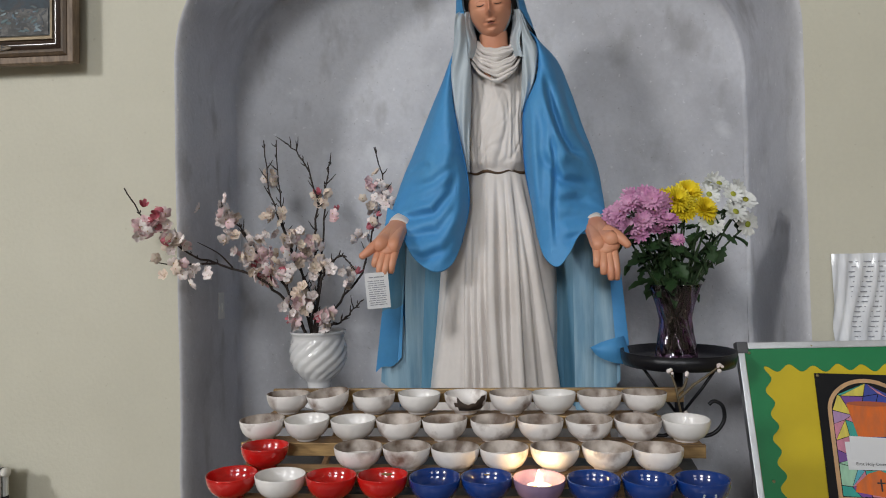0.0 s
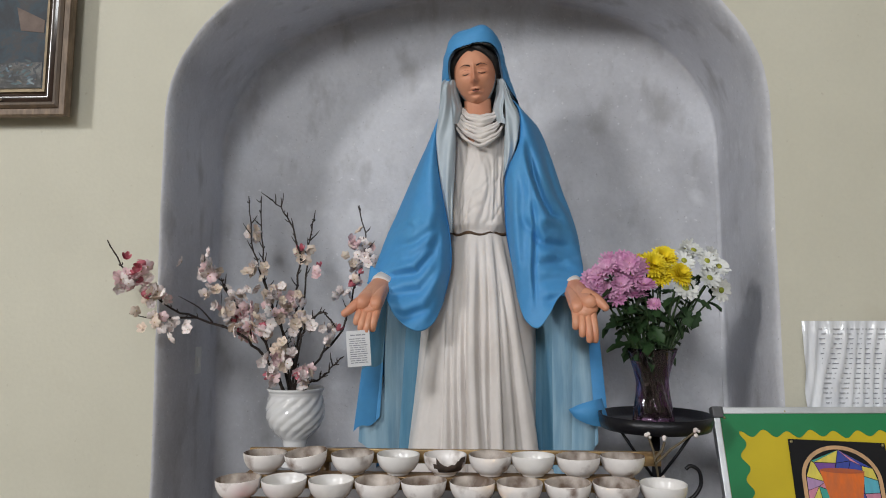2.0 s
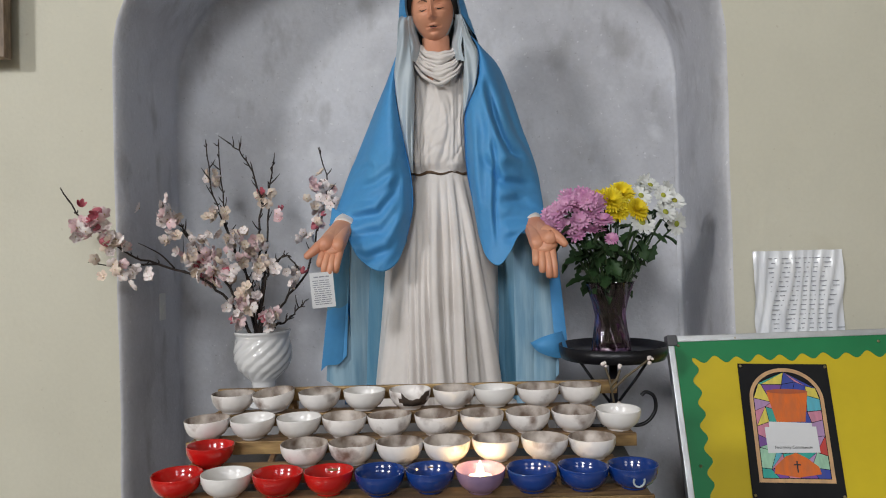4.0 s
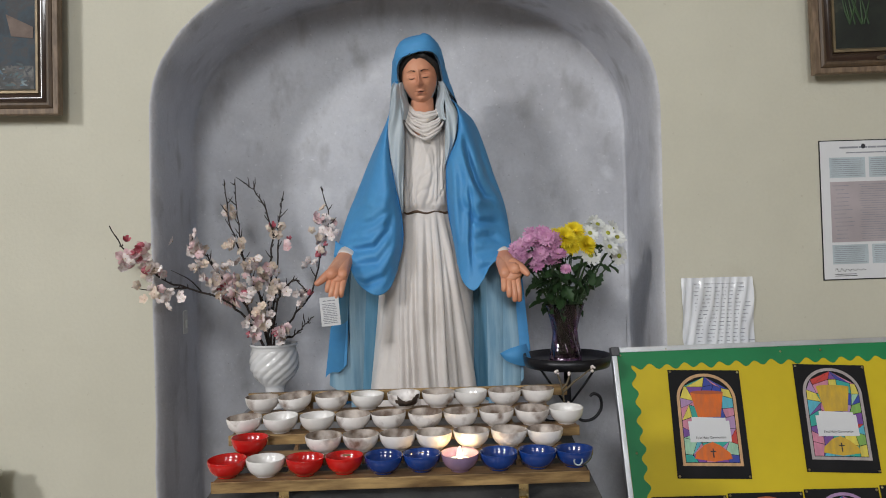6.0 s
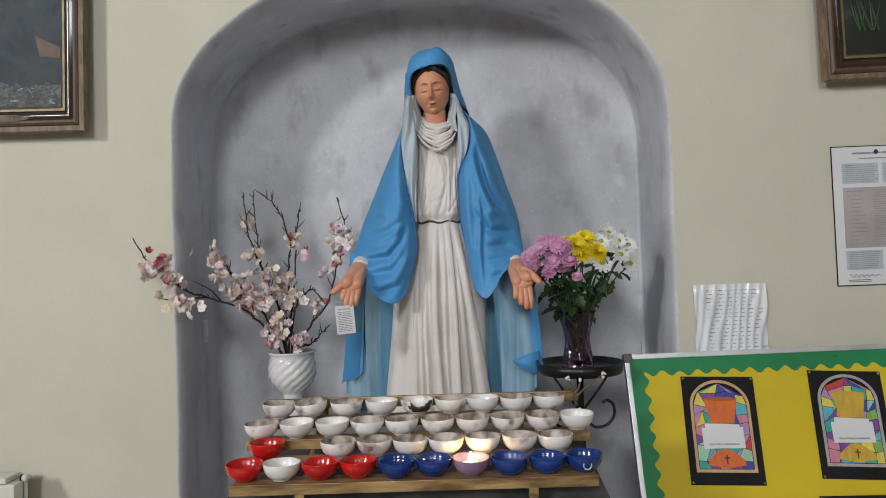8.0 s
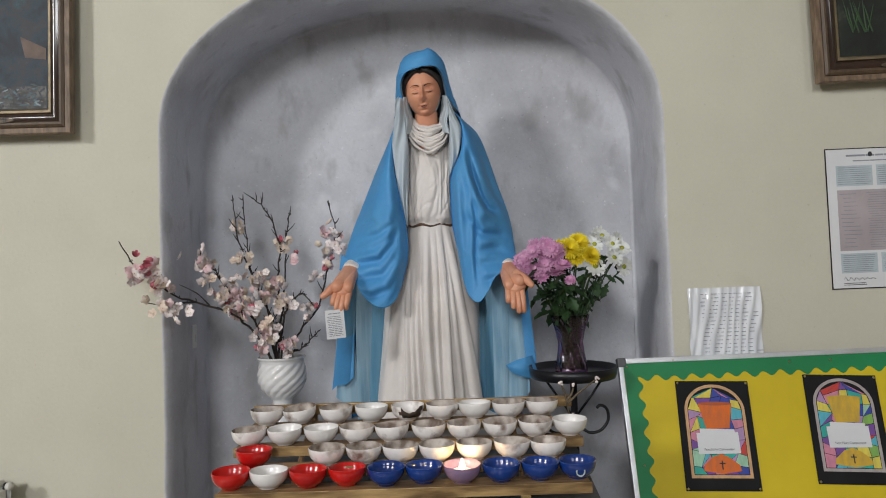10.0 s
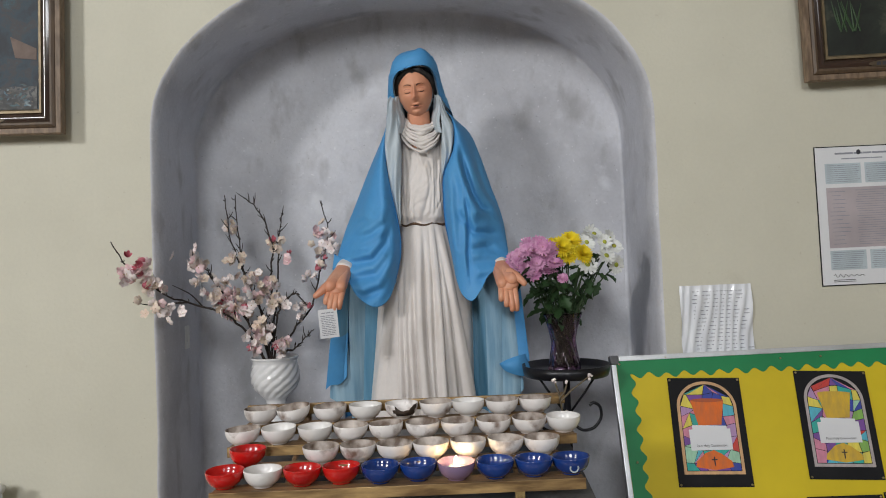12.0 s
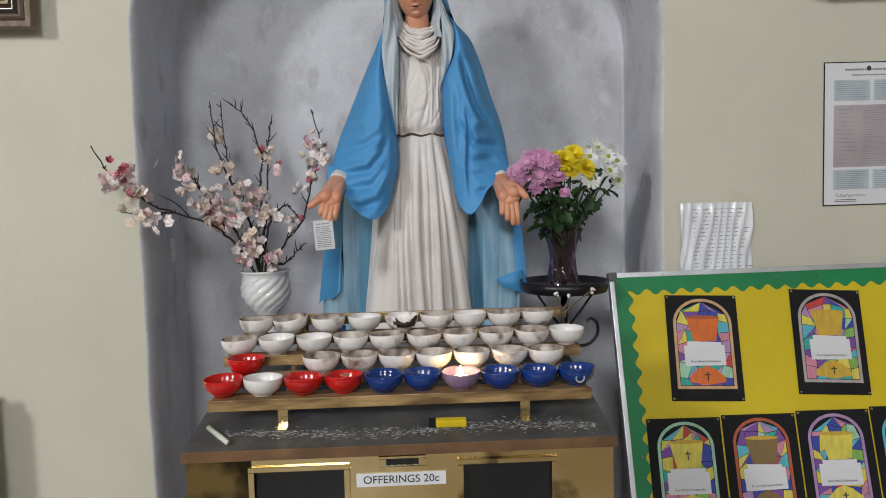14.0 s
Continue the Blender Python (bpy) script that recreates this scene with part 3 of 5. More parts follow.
def head(u, v):
    az, el = (u - 0.5) * 2 * math.pi, (v - 0.5) * math.pi
    x, y, z = math.cos(el) * math.sin(az), -math.cos(el) * math.cos(az), math.sin(el)
    jaw = 1 - 0.24 * max(0.0, -z) ** 1.5
    p = Vector((0.0555 * x * jaw, 0.068 * y, 0.082 * z))
    if y < 0:
        px, pz = p.x, p.z
        d = 0.0155 * bump2(px, pz, 0, -0.0175, 0.0062, 0.0085) + 0.0105 * bump2(px, pz, 0, -0.002, 0.0048, 0.019)
        d += 0.004 * (bump2(px, pz, 0.0070, -0.0205, 0.0042, 0.0042) + bump2(px, pz, -0.0070, -0.0205, 0.0042, 0.0042))
        for sx in (-1, 1):
            d += 0.0030 * bump2(px, pz, sx * 0.021, 0.0225, 0.015, 0.0050) - 0.0085 * bump2(px, pz, sx * 0.0205, 0.0075, 0.0125, 0.0095)
            d += 0.0068 * bump2(px, pz, sx * 0.0210, 0.0030, 0.0105, 0.0062) - 0.0026 * bump2(px, pz, sx * 0.0210, -0.0065, 0.0120, 0.0028)
            d += 0.0035 * bump2(px, pz, sx * 0.029, -0.021, 0.015, 0.014) - 0.0030 * bump2(px, pz, sx * 0.0155, -0.0400, 0.0045, 0.0060)
        d -= 0.0020 * bump2(px, pz, 0, -0.0310, 0.0030, 0.0050)
        d += 0.0034 * bump2(px, pz, 0, -0.0385, 0.0125, 0.0033) + 0.0036 * bump2(px, pz, 0, -0.0462, 0.0095, 0.0038)
        d -= 0.0036 * bump2(px, pz, 0, -0.0422, 0.0130, 0.0014) + 0.0035 * bump2(px, pz, 0, -0.0535, 0.0120, 0.0040)
        d += 0.0085 * bump2(px, pz, 0, -0.0650, 0.0140, 0.0095)
        p.y -= d * min(1.0, -y * 1.4)
    return HEAD + TURN_HEAD @ p


def head_paint(u, v):
    az, el = (u - 0.5) * 2 * math.pi, (v - 0.5) * math.pi
    x, y, z = 0.0555 * math.cos(el) * math.sin(az), -math.cos(el) * math.cos(az), 0.082 * math.sin(el)
    if z < 0.004 and y > -0.30:
        return 3
    if y > -0.16 or z > 0.057 - 15.0 * x * x - 0.004 * math.exp(-((x / 0.006) ** 2)):
        return 6
    ax = abs(x)
    k = (ax - 0.021) / 0.013
    if abs(k) < 1 and abs(z - (0.0205 - 0.0040 * k * k)) < 0.0009 * (1.1 - k):
        return 6
    k = (ax - 0.0208) / 0.0112
    if abs(k) < 1 and -0.0048 + 0.0050 * k * k < z < -0.0022 + 0.0024 * k * k:
        return 6
    if abs(z - 0.0085 + 0.0045 * k * k) < 0.0005 and abs(k) < 0.9:
        return 8
    if ax < 0.0125 and -0.0468 + 90 * x * x * 0.5 < z + 0.001 < -0.0385 + 0.0012 * math.cos(x * 700) - 40 * x * x:
        return 6 if abs(z + 0.0424) < 0.0006 else 8
    return 5


grid(head, 300, 220, head_paint, True)


def hair(u, v):
    """Waved hair drawn from a middle parting down both temples."""
    th = (2 * u - 1) * radians(118)
    b = 2 * math.pi * v
    thick = 0.0105 * (0.55 + 0.45 * min(1.0, abs(th) * 3)) * (1 + 0.06 * math.sin(6 * abs(th) + 0.6))
    ca, sa = math.cos(th), math.sin(th)
    out = 0.0565 + 0.0012 * math.sin(7 * abs(th)) + thick * math.cos(b)
    return HEAD + TURN_HEAD @ Vector((0.98 * out * sa, -0.036 + 0.024 * (1 - ca) + thick * math.sin(b) + 0.0006 * math.sin(3 * b + 20 * th), 1.08 * out * ca + 0.003))


grid(hair, 90, 20, 6)

# veil over the head: height, centre x, half width, half depth
VEIL = [
    (1.915, 0.000, 0.120, 0.095),
    (1.955, -0.002, 0.108, 0.092),
    (2.00, 0.000, 0.101, 0.091),
    (2.06, -0.008, 0.091, 0.092),
    (2.12, -0.013, 0.081, 0.094),
    (2.160, -0.012, 0.071, 0.086),
    (2.179, -0.010, 0.060, 0.074),
    (2.191, -0.008, 0.046, 0.056),
    (2.199, -0.005, 0.030, 0.036),
    (2.204, -0.003, 0.014, 0.018),
    (2.206, -0.002, 0.003, 0.004),
]


def veil(shrink, wave):
    def fn(u, v):
        z = 1.915 + 0.291 * (1 - (1 - v) ** 1.25)
        cx, hw, hd = (at(z, VEIL, k) for k in (1, 2, 3))
        near = max(0.0, min(1.0, (z - 2.03) / 0.093))
        gap = 0.067 * (1 - near**4.5) ** (1 / 2.6) + 0.034 * max(0.0, min(1.0, (2.045 - z) / 0.05))
        reach = math.pi - math.asin(min(0.97, gap / max(hw, 0.01)))
        s = 2 * u - 1
        a = s * reach
        lip = max(0.0, (abs(s) - 0.75) / 0.25) * (1 - near)
        r = 1 - shrink / max(hw, 0.01) + 0.02 * lip * math.sin(z * 95 + (2 if s > 0 else 0)) * wave
        r += 0.018 * math.sin(5 * a + z * 9) * (1 - v)
        y = 0.05 + hd * r * math.cos(a)
        zz = z + (0.006 * math.sin(a * 3) if near > 0.2 and abs(s) > 0.6 else 0)
        forward = max(0.0, (abs(s) - 0.72) / 0.28) ** 1.3 * max(0.0, min(1.0, (z - 2.045) / 0.04, (2.135 - z) / 0.02))
        return cx + hw * r * math.sin(a), y - 0.012 * lip - 0.032 * forward, zz

    return fn


grid(veil(0.0, 1.0), 140, 150, 1)
grid(veil(0.006, 1.0), 110, 110, 3)
# falling edges of the veil, their pale lining turned out
for outer, inner in (
    ([(-0.076, 0.040, 2.070), (-0.094, -0.040, 2.03), (-0.100, -0.028, 1.98), (-0.108, -0.022, 1.93), (-0.111, -0.018, 1.89), (-0.102, -0.022, 1.81), (-0.091, -0.024, 1.74), (-0.073, -0.020, 1.655)],
     [(-0.070, 0.040, 2.068), (-0.070, -0.022, 2.03), (-0.066, -0.022, 1.98), (-0.062, -0.024, 1.93), (-0.059, -0.022, 1.89), (-0.062, -0.024, 1.81), (-0.066, -0.026, 1.74), (-0.069, -0.020, 1.655)]),
    ([(0.062, 0.040, 2.066), (0.068, -0.022, 2.03), (0.086, -0.024, 1.985), (0.103, -0.020, 1.95), (0.100, -0.020, 1.91), (0.092, -0.024, 1.87), (0.078, -0.026, 1.835), (0.061, -0.022, 1.795)],
     [(0.058, 0.040, 2.064), (0.060, -0.020, 2.03), (0.064, -0.022, 1.985), (0.066, -0.024, 1.95), (0.064, -0.024, 1.91), (0.062, -0.026, 1.87), (0.061, -0.026, 1.835), (0.059, -0.022, 1.795)]),
):
    def lapel(u, v, o=outer, i=inner):
        p, q = smooth_at(v, o), smooth_at(v, i)
        m = p.lerp(q, u)
        m.y -= 0.008 * math.sin(math.pi * u) * math.sin(math.pi * v) ** 0.3 + 0.0035 * math.sin(9 * u + 12 * v)
        if u in (0.0, 1.0):
            m.y += 0.02
        return m

    grid(lapel, 16, 60, 3)

# inner folds of the veil beside the face
for sx in (-1, 1):
    def fold(u, v, sx=sx):
        z = 2.055 - 0.115 * v
        x = -0.004 + sx * (0.044 + 0.024 * u + 0.004 * math.sin(7 * v))
        return x, 0.020 - 0.040 * u - 0.010 * math.sin(math.pi * u) - 0.006 * pleat(6 * u + 1.5 * v), z - 0.012 * u

    grid(fold, 18, 30, 3)

# cloak over each arm: outer line, inner line and hem as (x, z)
ARMS = (
    dict(o=[(-0.080, 2.000), (-0.113, 1.955), (-0.155, 1.875), (-0.201, 1.769), (-0.240, 1.672), (-0.266, 1.580), (-0.276, 1.532)],
         i=[(-0.088, 1.985), (-0.104, 1.93), (-0.106, 1.84), (-0.090, 1.74), (-0.073, 1.65), (-0.070, 1.57), (-0.088, 1.489)],
         h=[(-0.276, 1.532), (-0.227, 1.500), (-0.198, 1.449), (-0.150, 1.417), (-0.112, 1.434), (-0.088, 1.489)]),
    dict(o=[(0.070, 2.020), (0.112, 1.990), (0.157, 1.948), (0.187, 1.875), (0.214, 1.785), (0.244, 1.683), (0.252, 1.600), (0.252, 1.530)],
         i=[(0.078, 2.005), (0.100, 1.96), (0.098, 1.88), (0.066, 1.805), (0.061, 1.74), (0.064, 1.654), (0.078, 1.57), (0.088, 1.500)],
         h=[(0.252, 1.530), (0.190, 1.500), (0.158, 1.452), (0.132, 1.423), (0.104, 1.445), (0.088, 1.500)]),
)


# folds of the cloak over each arm: line in (x, z), half width, height; the hollow lies to the right of the line's run
FOLDS = (
    [([(-0.223, 1.678), (-0.174, 1.686), (-0.150, 1.672)], 0.010, 0.007),
     ([(-0.236, 1.634), (-0.160, 1.648), (-0.125, 1.673), (-0.116, 1.715)], 0.014, 0.011),
     ([(-0.250, 1.594), (-0.174, 1.606), (-0.125, 1.636), (-0.110, 1.682)], 0.013, 0.007),
     ([(-0.272, 1.552), (-0.215, 1.566), (-0.160, 1.572), (-0.129, 1.612), (-0.111, 1.671)], 0.014, 0.015),
     ([(-0.268, 1.531), (-0.208, 1.522), (-0.152, 1.530), (-0.125, 1.565), (-0.113, 1.615)], 0.014, 0.009),
     ([(-0.235, 1.494), (-0.180, 1.470), (-0.138, 1.485), (-0.107, 1.534), (-0.101, 1.587)], 0.015, 0.012),
     ([(-0.142, 1.433), (-0.108, 1.490), (-0.091, 1.559), (-0.094, 1.642), (-0.110, 1.748), (-0.112, 1.85)], 0.013, 0.014)],
    [([(0.099, 1.880), (0.116, 1.790), (0.135, 1.728), (0.161, 1.684), (0.205, 1.668)][::-1], 0.012, 0.027),
     ([(0.246, 1.612), (0.213, 1.697), (0.181, 1.745), (0.157, 1.815), (0.140, 1.90)], 0.013, 0.020),
     ([(0.112, 1.700), (0.158, 1.640), (0.222, 1.638)], 0.013, 0.013),
     ([(0.090, 1.500), (0.086, 1.600), (0.082, 1.700), (0.082, 1.860)][::-1], 0.011, 0.025),
     ([(0.120, 1.470), (0.116, 1.560), (0.122, 1.650), (0.112, 1.760)], 0.008, 0.010),
     ([(0.127, 1.590), (0.184, 1.600), (0.246, 1.575)], 0.014, 0.009),
     ([(0.132, 1.552), (0.184, 1.553), (0.245, 1.550)], 0.013, 0.005),
     ([(0.140, 1.500), (0.177, 1.508), (0.222, 1.526)], 0.013, 0.008)],
)


def fold_height(x, z, folds):
    total = 0.0
    for pts, w, h in folds:
        best, n = None, len(pts) - 1
        for i in range(n):
            (ax, az), (bx, bz) = pts[i], pts[i + 1]
            dx, dz = bx - ax, bz - az
            k = max(0.0, min(1.0, ((x - ax) * dx + (z - az) * dz) / (dx * dx + dz * dz)))
            ex, ez = x - ax - k * dx, z - az - k * dz
            d = math.hypot(ex, ez)
            if best is None or d < best[0]:
                best = (d, -1 if dx * ez - dz * ex < 0 else 1, (i + k) / n)
        d, side, t = best
        if d < 4 * w:
            taper = min(1.0, 3.5 * t + 0.15, 3.5 * (1 - t) + 0.15)
            q = -side * d / w
            total += h * taper * (math.exp(-(q**2) * (1.0 if q > 0 else 0.45)) - 0.75 * math.exp(-(((q - 1.55) / 0.75) ** 2)))
    return total


def arm_cloak(spec, folds):
    o, i, h = ([(x, 0, z) for x, z in spec[k]] for k in "oih")

    def surface(s, t):
        p, q = smooth_at(t, o), smooth_at(t, i)
        end = Vector(o[-1]).lerp(Vector(i[-1]), s)
        c = p.lerp(q, s) + (smooth_at(s, h) - end) * t**2.2
        y_out = float(np.interp(t, [0, 0.3, 0.6, 0.85, 1], [0.07, 0.10, 0.09, 0.02, -0.05]))
        y_in = float(np.interp(t, [0, 0.3, 0.6, 0.85, 1], [0.0, -0.020, -0.024, -0.03, -0.04]))
        bulge = float(np.interp(t, [0, 0.25, 0.6, 1], [0.01, 0.045, 0.085, 0.060]))
        y = y_out + (y_in - y_out) * s**0.8 - bulge * math.sin(math.pi * min(1, s * 1.02)) ** 0.8
        ease = math.sin(math.pi * min(1.0, max(0.0, 0.06 + 0.94 * s))) ** 0.4
        y -= fold_height(c.x, c.z, folds) * ease * min(1.0, 5 * t)
        y -= 0.003 * noise.noise((c.x * 16, c.z * 9, 1.0)) * ease
        return Vector((c.x, y, c.z))

    def fn(u, v):
        if v <= 0.9:
            s = u
            p = surface(s, v / 0.9)
        else:
            k = (v - 0.9) / 0.1
            p = surface(u, 1.0)
            p.y += 0.010 * math.sin(min(1, k * 4) * math.pi / 2) + 0.05 * max(0, k - 0.25)
            p.z += 0.06 * max(0, k - 0.25) - 0.002 * math.sin(math.pi * min(1, k * 4))
        if u == 0.0:
            p.y += 0.05
        return p

    return fn


for spec, folds in zip(ARMS, FOLDS):
    grid(arm_cloak(spec, folds), 110, 170, 1)


def cloak_back(u, v):
    z = 2.0 - 0.945 * v
    t = min(1.0, v / 0.5)
    l = smooth_at(t, [(x, 0, zz) for x, zz in ARMS[0]["o"]]).x if v < 0.5 else -0.276 - 0.03 * (v - 0.5) * 2
    r = smooth_at(t, [(x, 0, zz) for x, zz in ARMS[1]["o"]]).x if v < 0.5 else 0.252 + 0.03 * (v - 0.5) * 2
    a = math.pi * u
    return (l + r) / 2 - (r - l) / 2 * 0.90 * math.cos(a), 0.12 + (0.10 + 0.05 * v) * math.sin(a) + 0.006 * math.sin(16 * a) * v, z


grid(cloak_back, 60, 40, 1)


def hanging(x0, x1, x0b, x1b, y0, y1, top, bottom, slot, folds=3.0, depth=0.010, phase=0.0, zig=None):
    """An upright fall of cloth between two side lines; bottom may be a function of u."""
    def fn(u, v):
        b = bottom(u) if callable(bottom) else bottom
        z = top + (b - top) * v
        l, r = x0 + (x0b - x0) * v, x1 + (x1b - x1) * v
        y = y0 + (y1 - y0) * u - depth * (0.4 + 0.6 * v) * pleat(math.pi * folds * u + phase + 0.5 * v)
        return l + (r - l) * u, y, z

    grid(fn, 60, 60, slot)


hanging(-0.245, -0.12, -0.245, -0.16, 0.050, 0.10, 1.52, 1.055, 2, 1.7, 0.014, 0.4)
# slot 9: darker slate blue next to the gown and high on the left strip
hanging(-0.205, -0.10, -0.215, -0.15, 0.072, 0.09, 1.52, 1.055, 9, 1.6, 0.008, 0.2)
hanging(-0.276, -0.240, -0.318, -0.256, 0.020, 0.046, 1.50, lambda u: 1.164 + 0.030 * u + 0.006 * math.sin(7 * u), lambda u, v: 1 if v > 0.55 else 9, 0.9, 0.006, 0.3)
hanging(-0.300, -0.25, -0.312, -0.24, 0.055, 0.06, 1.30, lambda u: 1.135 - 0.05 * u, 2, 0.8, 0.006, 0.3)
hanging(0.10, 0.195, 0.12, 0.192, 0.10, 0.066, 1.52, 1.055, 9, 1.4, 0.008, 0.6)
hanging(0.180, 0.290, 0.178, 0.286, 0.060, 0.036, 1.50, lambda u: 1.055 + 0.085 * max(0, u - 0.55) / 0.45, 2, 1.9, 0.014, 0.2)
hanging(0.262, 0.288, 0.276, 0.312, 0.030, 0.030, 1.46, lambda u: 1.215 - 0.036 * u, 1, 0.8, 0.005, 0.2)


def flap(u, v):
    """The cloak's turned-up corner."""
    top = smooth_at(u, [(0.212, 0.010, 1.224), (0.236, 0.004, 1.238), (0.270, 0.006, 1.248), (0.294, 0.020, 1.250)])
    low = smooth_at(u, [(0.212, 0.010, 1.223), (0.230, -0.004, 1.203), (0.270, -0.006, 1.188), (0.312, 0.008, 1.184)])
    p = top.lerp(low, v)
    p.y -= 0.020 * math.sin(math.pi * u) ** 0.7 * math.sin(math.pi * (0.2 + 0.75 * v))
    return p


grid(flap, 30, 16, 1)

# palms, fingers and cuffs
for side, wrist, palm, tips, thumb in (
    (-1, (-0.226, 0.030, 1.575), (-0.252, -0.135, 1.484), [(-0.280, -0.155, 1.432), (-0.269, -0.162, 1.415), (-0.256, -0.162, 1.408), (-0.243, -0.155, 1.416)],
     [(-0.256, -0.125, 1.498), (-0.280, -0.150, 1.478), (-0.298, -0.160, 1.462), (-0.312, -0.165, 1.452)]),
    (1, (0.204, 0.030, 1.572), (0.232, -0.135, 1.476), [(0.211, -0.155, 1.421), (0.225, -0.163, 1.403), (0.241, -0.163, 1.390), (0.254, -0.156, 1.390)],
     [(0.240, -0.125, 1.500), (0.258, -0.150, 1.488), (0.272, -0.160, 1.474), (0.282, -0.165, 1.462)]),
):
    w, p = Vector(wrist), Vector(palm)
    limb([w, w.lerp(p, 0.5), p, p + Vector((0.006 * side, -0.012, -0.026))], [0.020, 0.024, 0.032, 0.026], 5, 20, 14, 0.55)
    for k, tip in enumerate(tips):
        e = Vector(tip)
        root = p + Vector((side * (-0.018 + 0.012 * k) if side > 0 else -0.018 + 0.012 * k, -0.008, -0.016))
        limb([root, root.lerp(e, 0.36) + Vector((0, -0.008, 0)), root.lerp(e, 0.70) + Vector((0, -0.010, 0)), e], [0.0098, 0.0092, 0.0086, 0.0070], 5, 12, 14)
    limb(thumb, [0.015, 0.0125, 0.0098, 0.0066], 5, 14, 14)
    t1 = Vector(thumb[1])
    limb([w.lerp(p, 0.55) + Vector((0.006 * side, -0.010, 0)), p.lerp(t1, 0.35) + Vector((0, -0.012, 0.004)), t1], [0.012, 0.0185, 0.011], 5, 16, 12, 0.7)
    limb([w.lerp(p, 0.6) + Vector((-0.012 * side, -0.010, 0)), p + Vector((-0.016 * side, -0.016, 0.002)), p + Vector((-0.014 * side, -0.014, -0.022))], [0.009, 0.014, 0.010], 5, 16, 12, 0.6)
    limb([p + Vector((-0.022, -0.014, -0.014)), p + Vector((0, -0.020, -0.019)), p + Vector((0.022, -0.014, -0.014))], [0.008, 0.0095, 0.008], 5, 14, 12, 0.8)
    limb([w.lerp(p, 0.30), w.lerp(p, 0.42), w.lerp(p, 0.52)], [0.022, 0.0262, 0.0258], 4, 20, 8, 0.66)

# low base and the halo lug behind the head
grid(lambda u, v: ((-0.01 + 0.24 * min(1, 1.2 * v) * math.cos(2 * math.pi * u)), 0.12 + 0.13 * min(1, 1.2 * v) * math.sin(2 * math.pi * u), 1.075 if v < 0.83 else 1.0555), 40, 6, 4, True)
ring((-0.052, 0.150, 2.222), 0.012, 0.004, 0.0, 0.0028, 4, 24)

me = bpy.data.meshes.new("statue")
me.from_pydata(SV, [], SF)
for key in ("hair", "robe_blue", "robe_lining", "veil_lining", "gown", "flesh", "hair", "cord", "rose", "robe_deep"):
    me.materials.append(M[key])
me.polygons.foreach_set("material_index", SM)
me.shade_smooth()
statue = tagged(new("statue", me), "painted plaster statue in blue cloak and white gown, on pedestal", "statue")


def bars(bm, x0, x1, z0, z1, lines, y, tall, rnd, m=None, ragged=0.25, gaps=0.0):
    """Lines of unreadable writing as thin raised bars."""
    for k in range(lines):
        z = z1 - (z1 - z0) * (k + 0.5) / lines
        a, b = x0 + rnd.uniform(0, ragged * 0.4) * (x1 - x0), x1 - rnd.uniform(0, ragged) * (x1 - x0)
        while a < b - 0.001:
            c = min(b, a + (rnd.uniform(0.15, 0.4) * (x1 - x0) if gaps else b - a))
            box(bm, a, c, y - 0.0004, y, z - tall / 2, z + tall / 2, m=m)
            a = c + gaps * (x1 - x0)


rnd = random.Random(21)
mt = pose(-0.2705, -0.172, 1.379, 4, 0, 10) @ pose(0, 0, 0, 0, -4, 0)
card = thing("prayer_card", block(-0.0260, 0.0260, -0.0005, 0.0005, -0.040, 0.040), M["paper"], "small white printed card held at the statue's fingers", "card", m=mt)
bm = bmesh.new()
bars(bm, -0.021, 0.021, -0.034, 0.024, 12, -0.0006, 0.0018, rnd, ragged=0.15, gaps=0.04)
bars(bm, -0.018, 0.018, 0.026, 0.034, 1, -0.0006, 0.0026, rnd, ragged=0.1, gaps=0.05)
part("print", bm, M["ink"], card)

# ---------- white vase with blossom ----------
M["porcelain"] = material("white_glazed_porcelain", (0.76, 0.76, 0.77), (0.72, 0.72, 0.73), 0.12, scale=10, fade=0.06, bump=0.0, coat=0.7)
M["twig"] = material("dark_twig_bark", (0.045, 0.03, 0.025), (0.025, 0.018, 0.015), 0.7, scale=60, fine=200, bump=0.4)
prof = [(0.038, 0.0), (0.041, 0.004), (0.038, 0.010), (0.030, 0.020), (0.029, 0.045), (0.033, 0.068), (0.050, 0.085), (0.066, 0.104), (0.075, 0.126), (0.0765, 0.148), (0.073, 0.170), (0.070, 0.186), (0.0715, 0.194), (0.0755, 0.200), (0.0755, 0.204), (0.0725, 0.205), (0.068, 0.198), (0.066, 0.185), (0.069, 0.15), (0.05, 0.10), (0.01, 0.09)]
dense = []
for (r0, z0), (r1, z1) in zip(prof, prof[1:]):
    dense += [(r0 + (r1 - r0) * k / 4, z0 + (z1 - z0) * k / 4) for k in range(4)]
dense.append(prof[-1])


def swirl(a, z, r):
    if r < 0.045 or z > 0.187 or z < 0.07:
        return 0.0
    k = min(1, (z - 0.07) / 0.02, (0.187 - z) / 0.012)
    return 0.0042 * k * (abs(math.sin(6.5 * (a + 17 * (0.19 - z)))) - 0.6)


thing("vase", lathe(dense, 160, twist=swirl), M["porcelain"], "white porcelain pedestal vase with twisted ribs", "vase", smooth=True, m=pose(-0.497, 0.13, 1.0555))

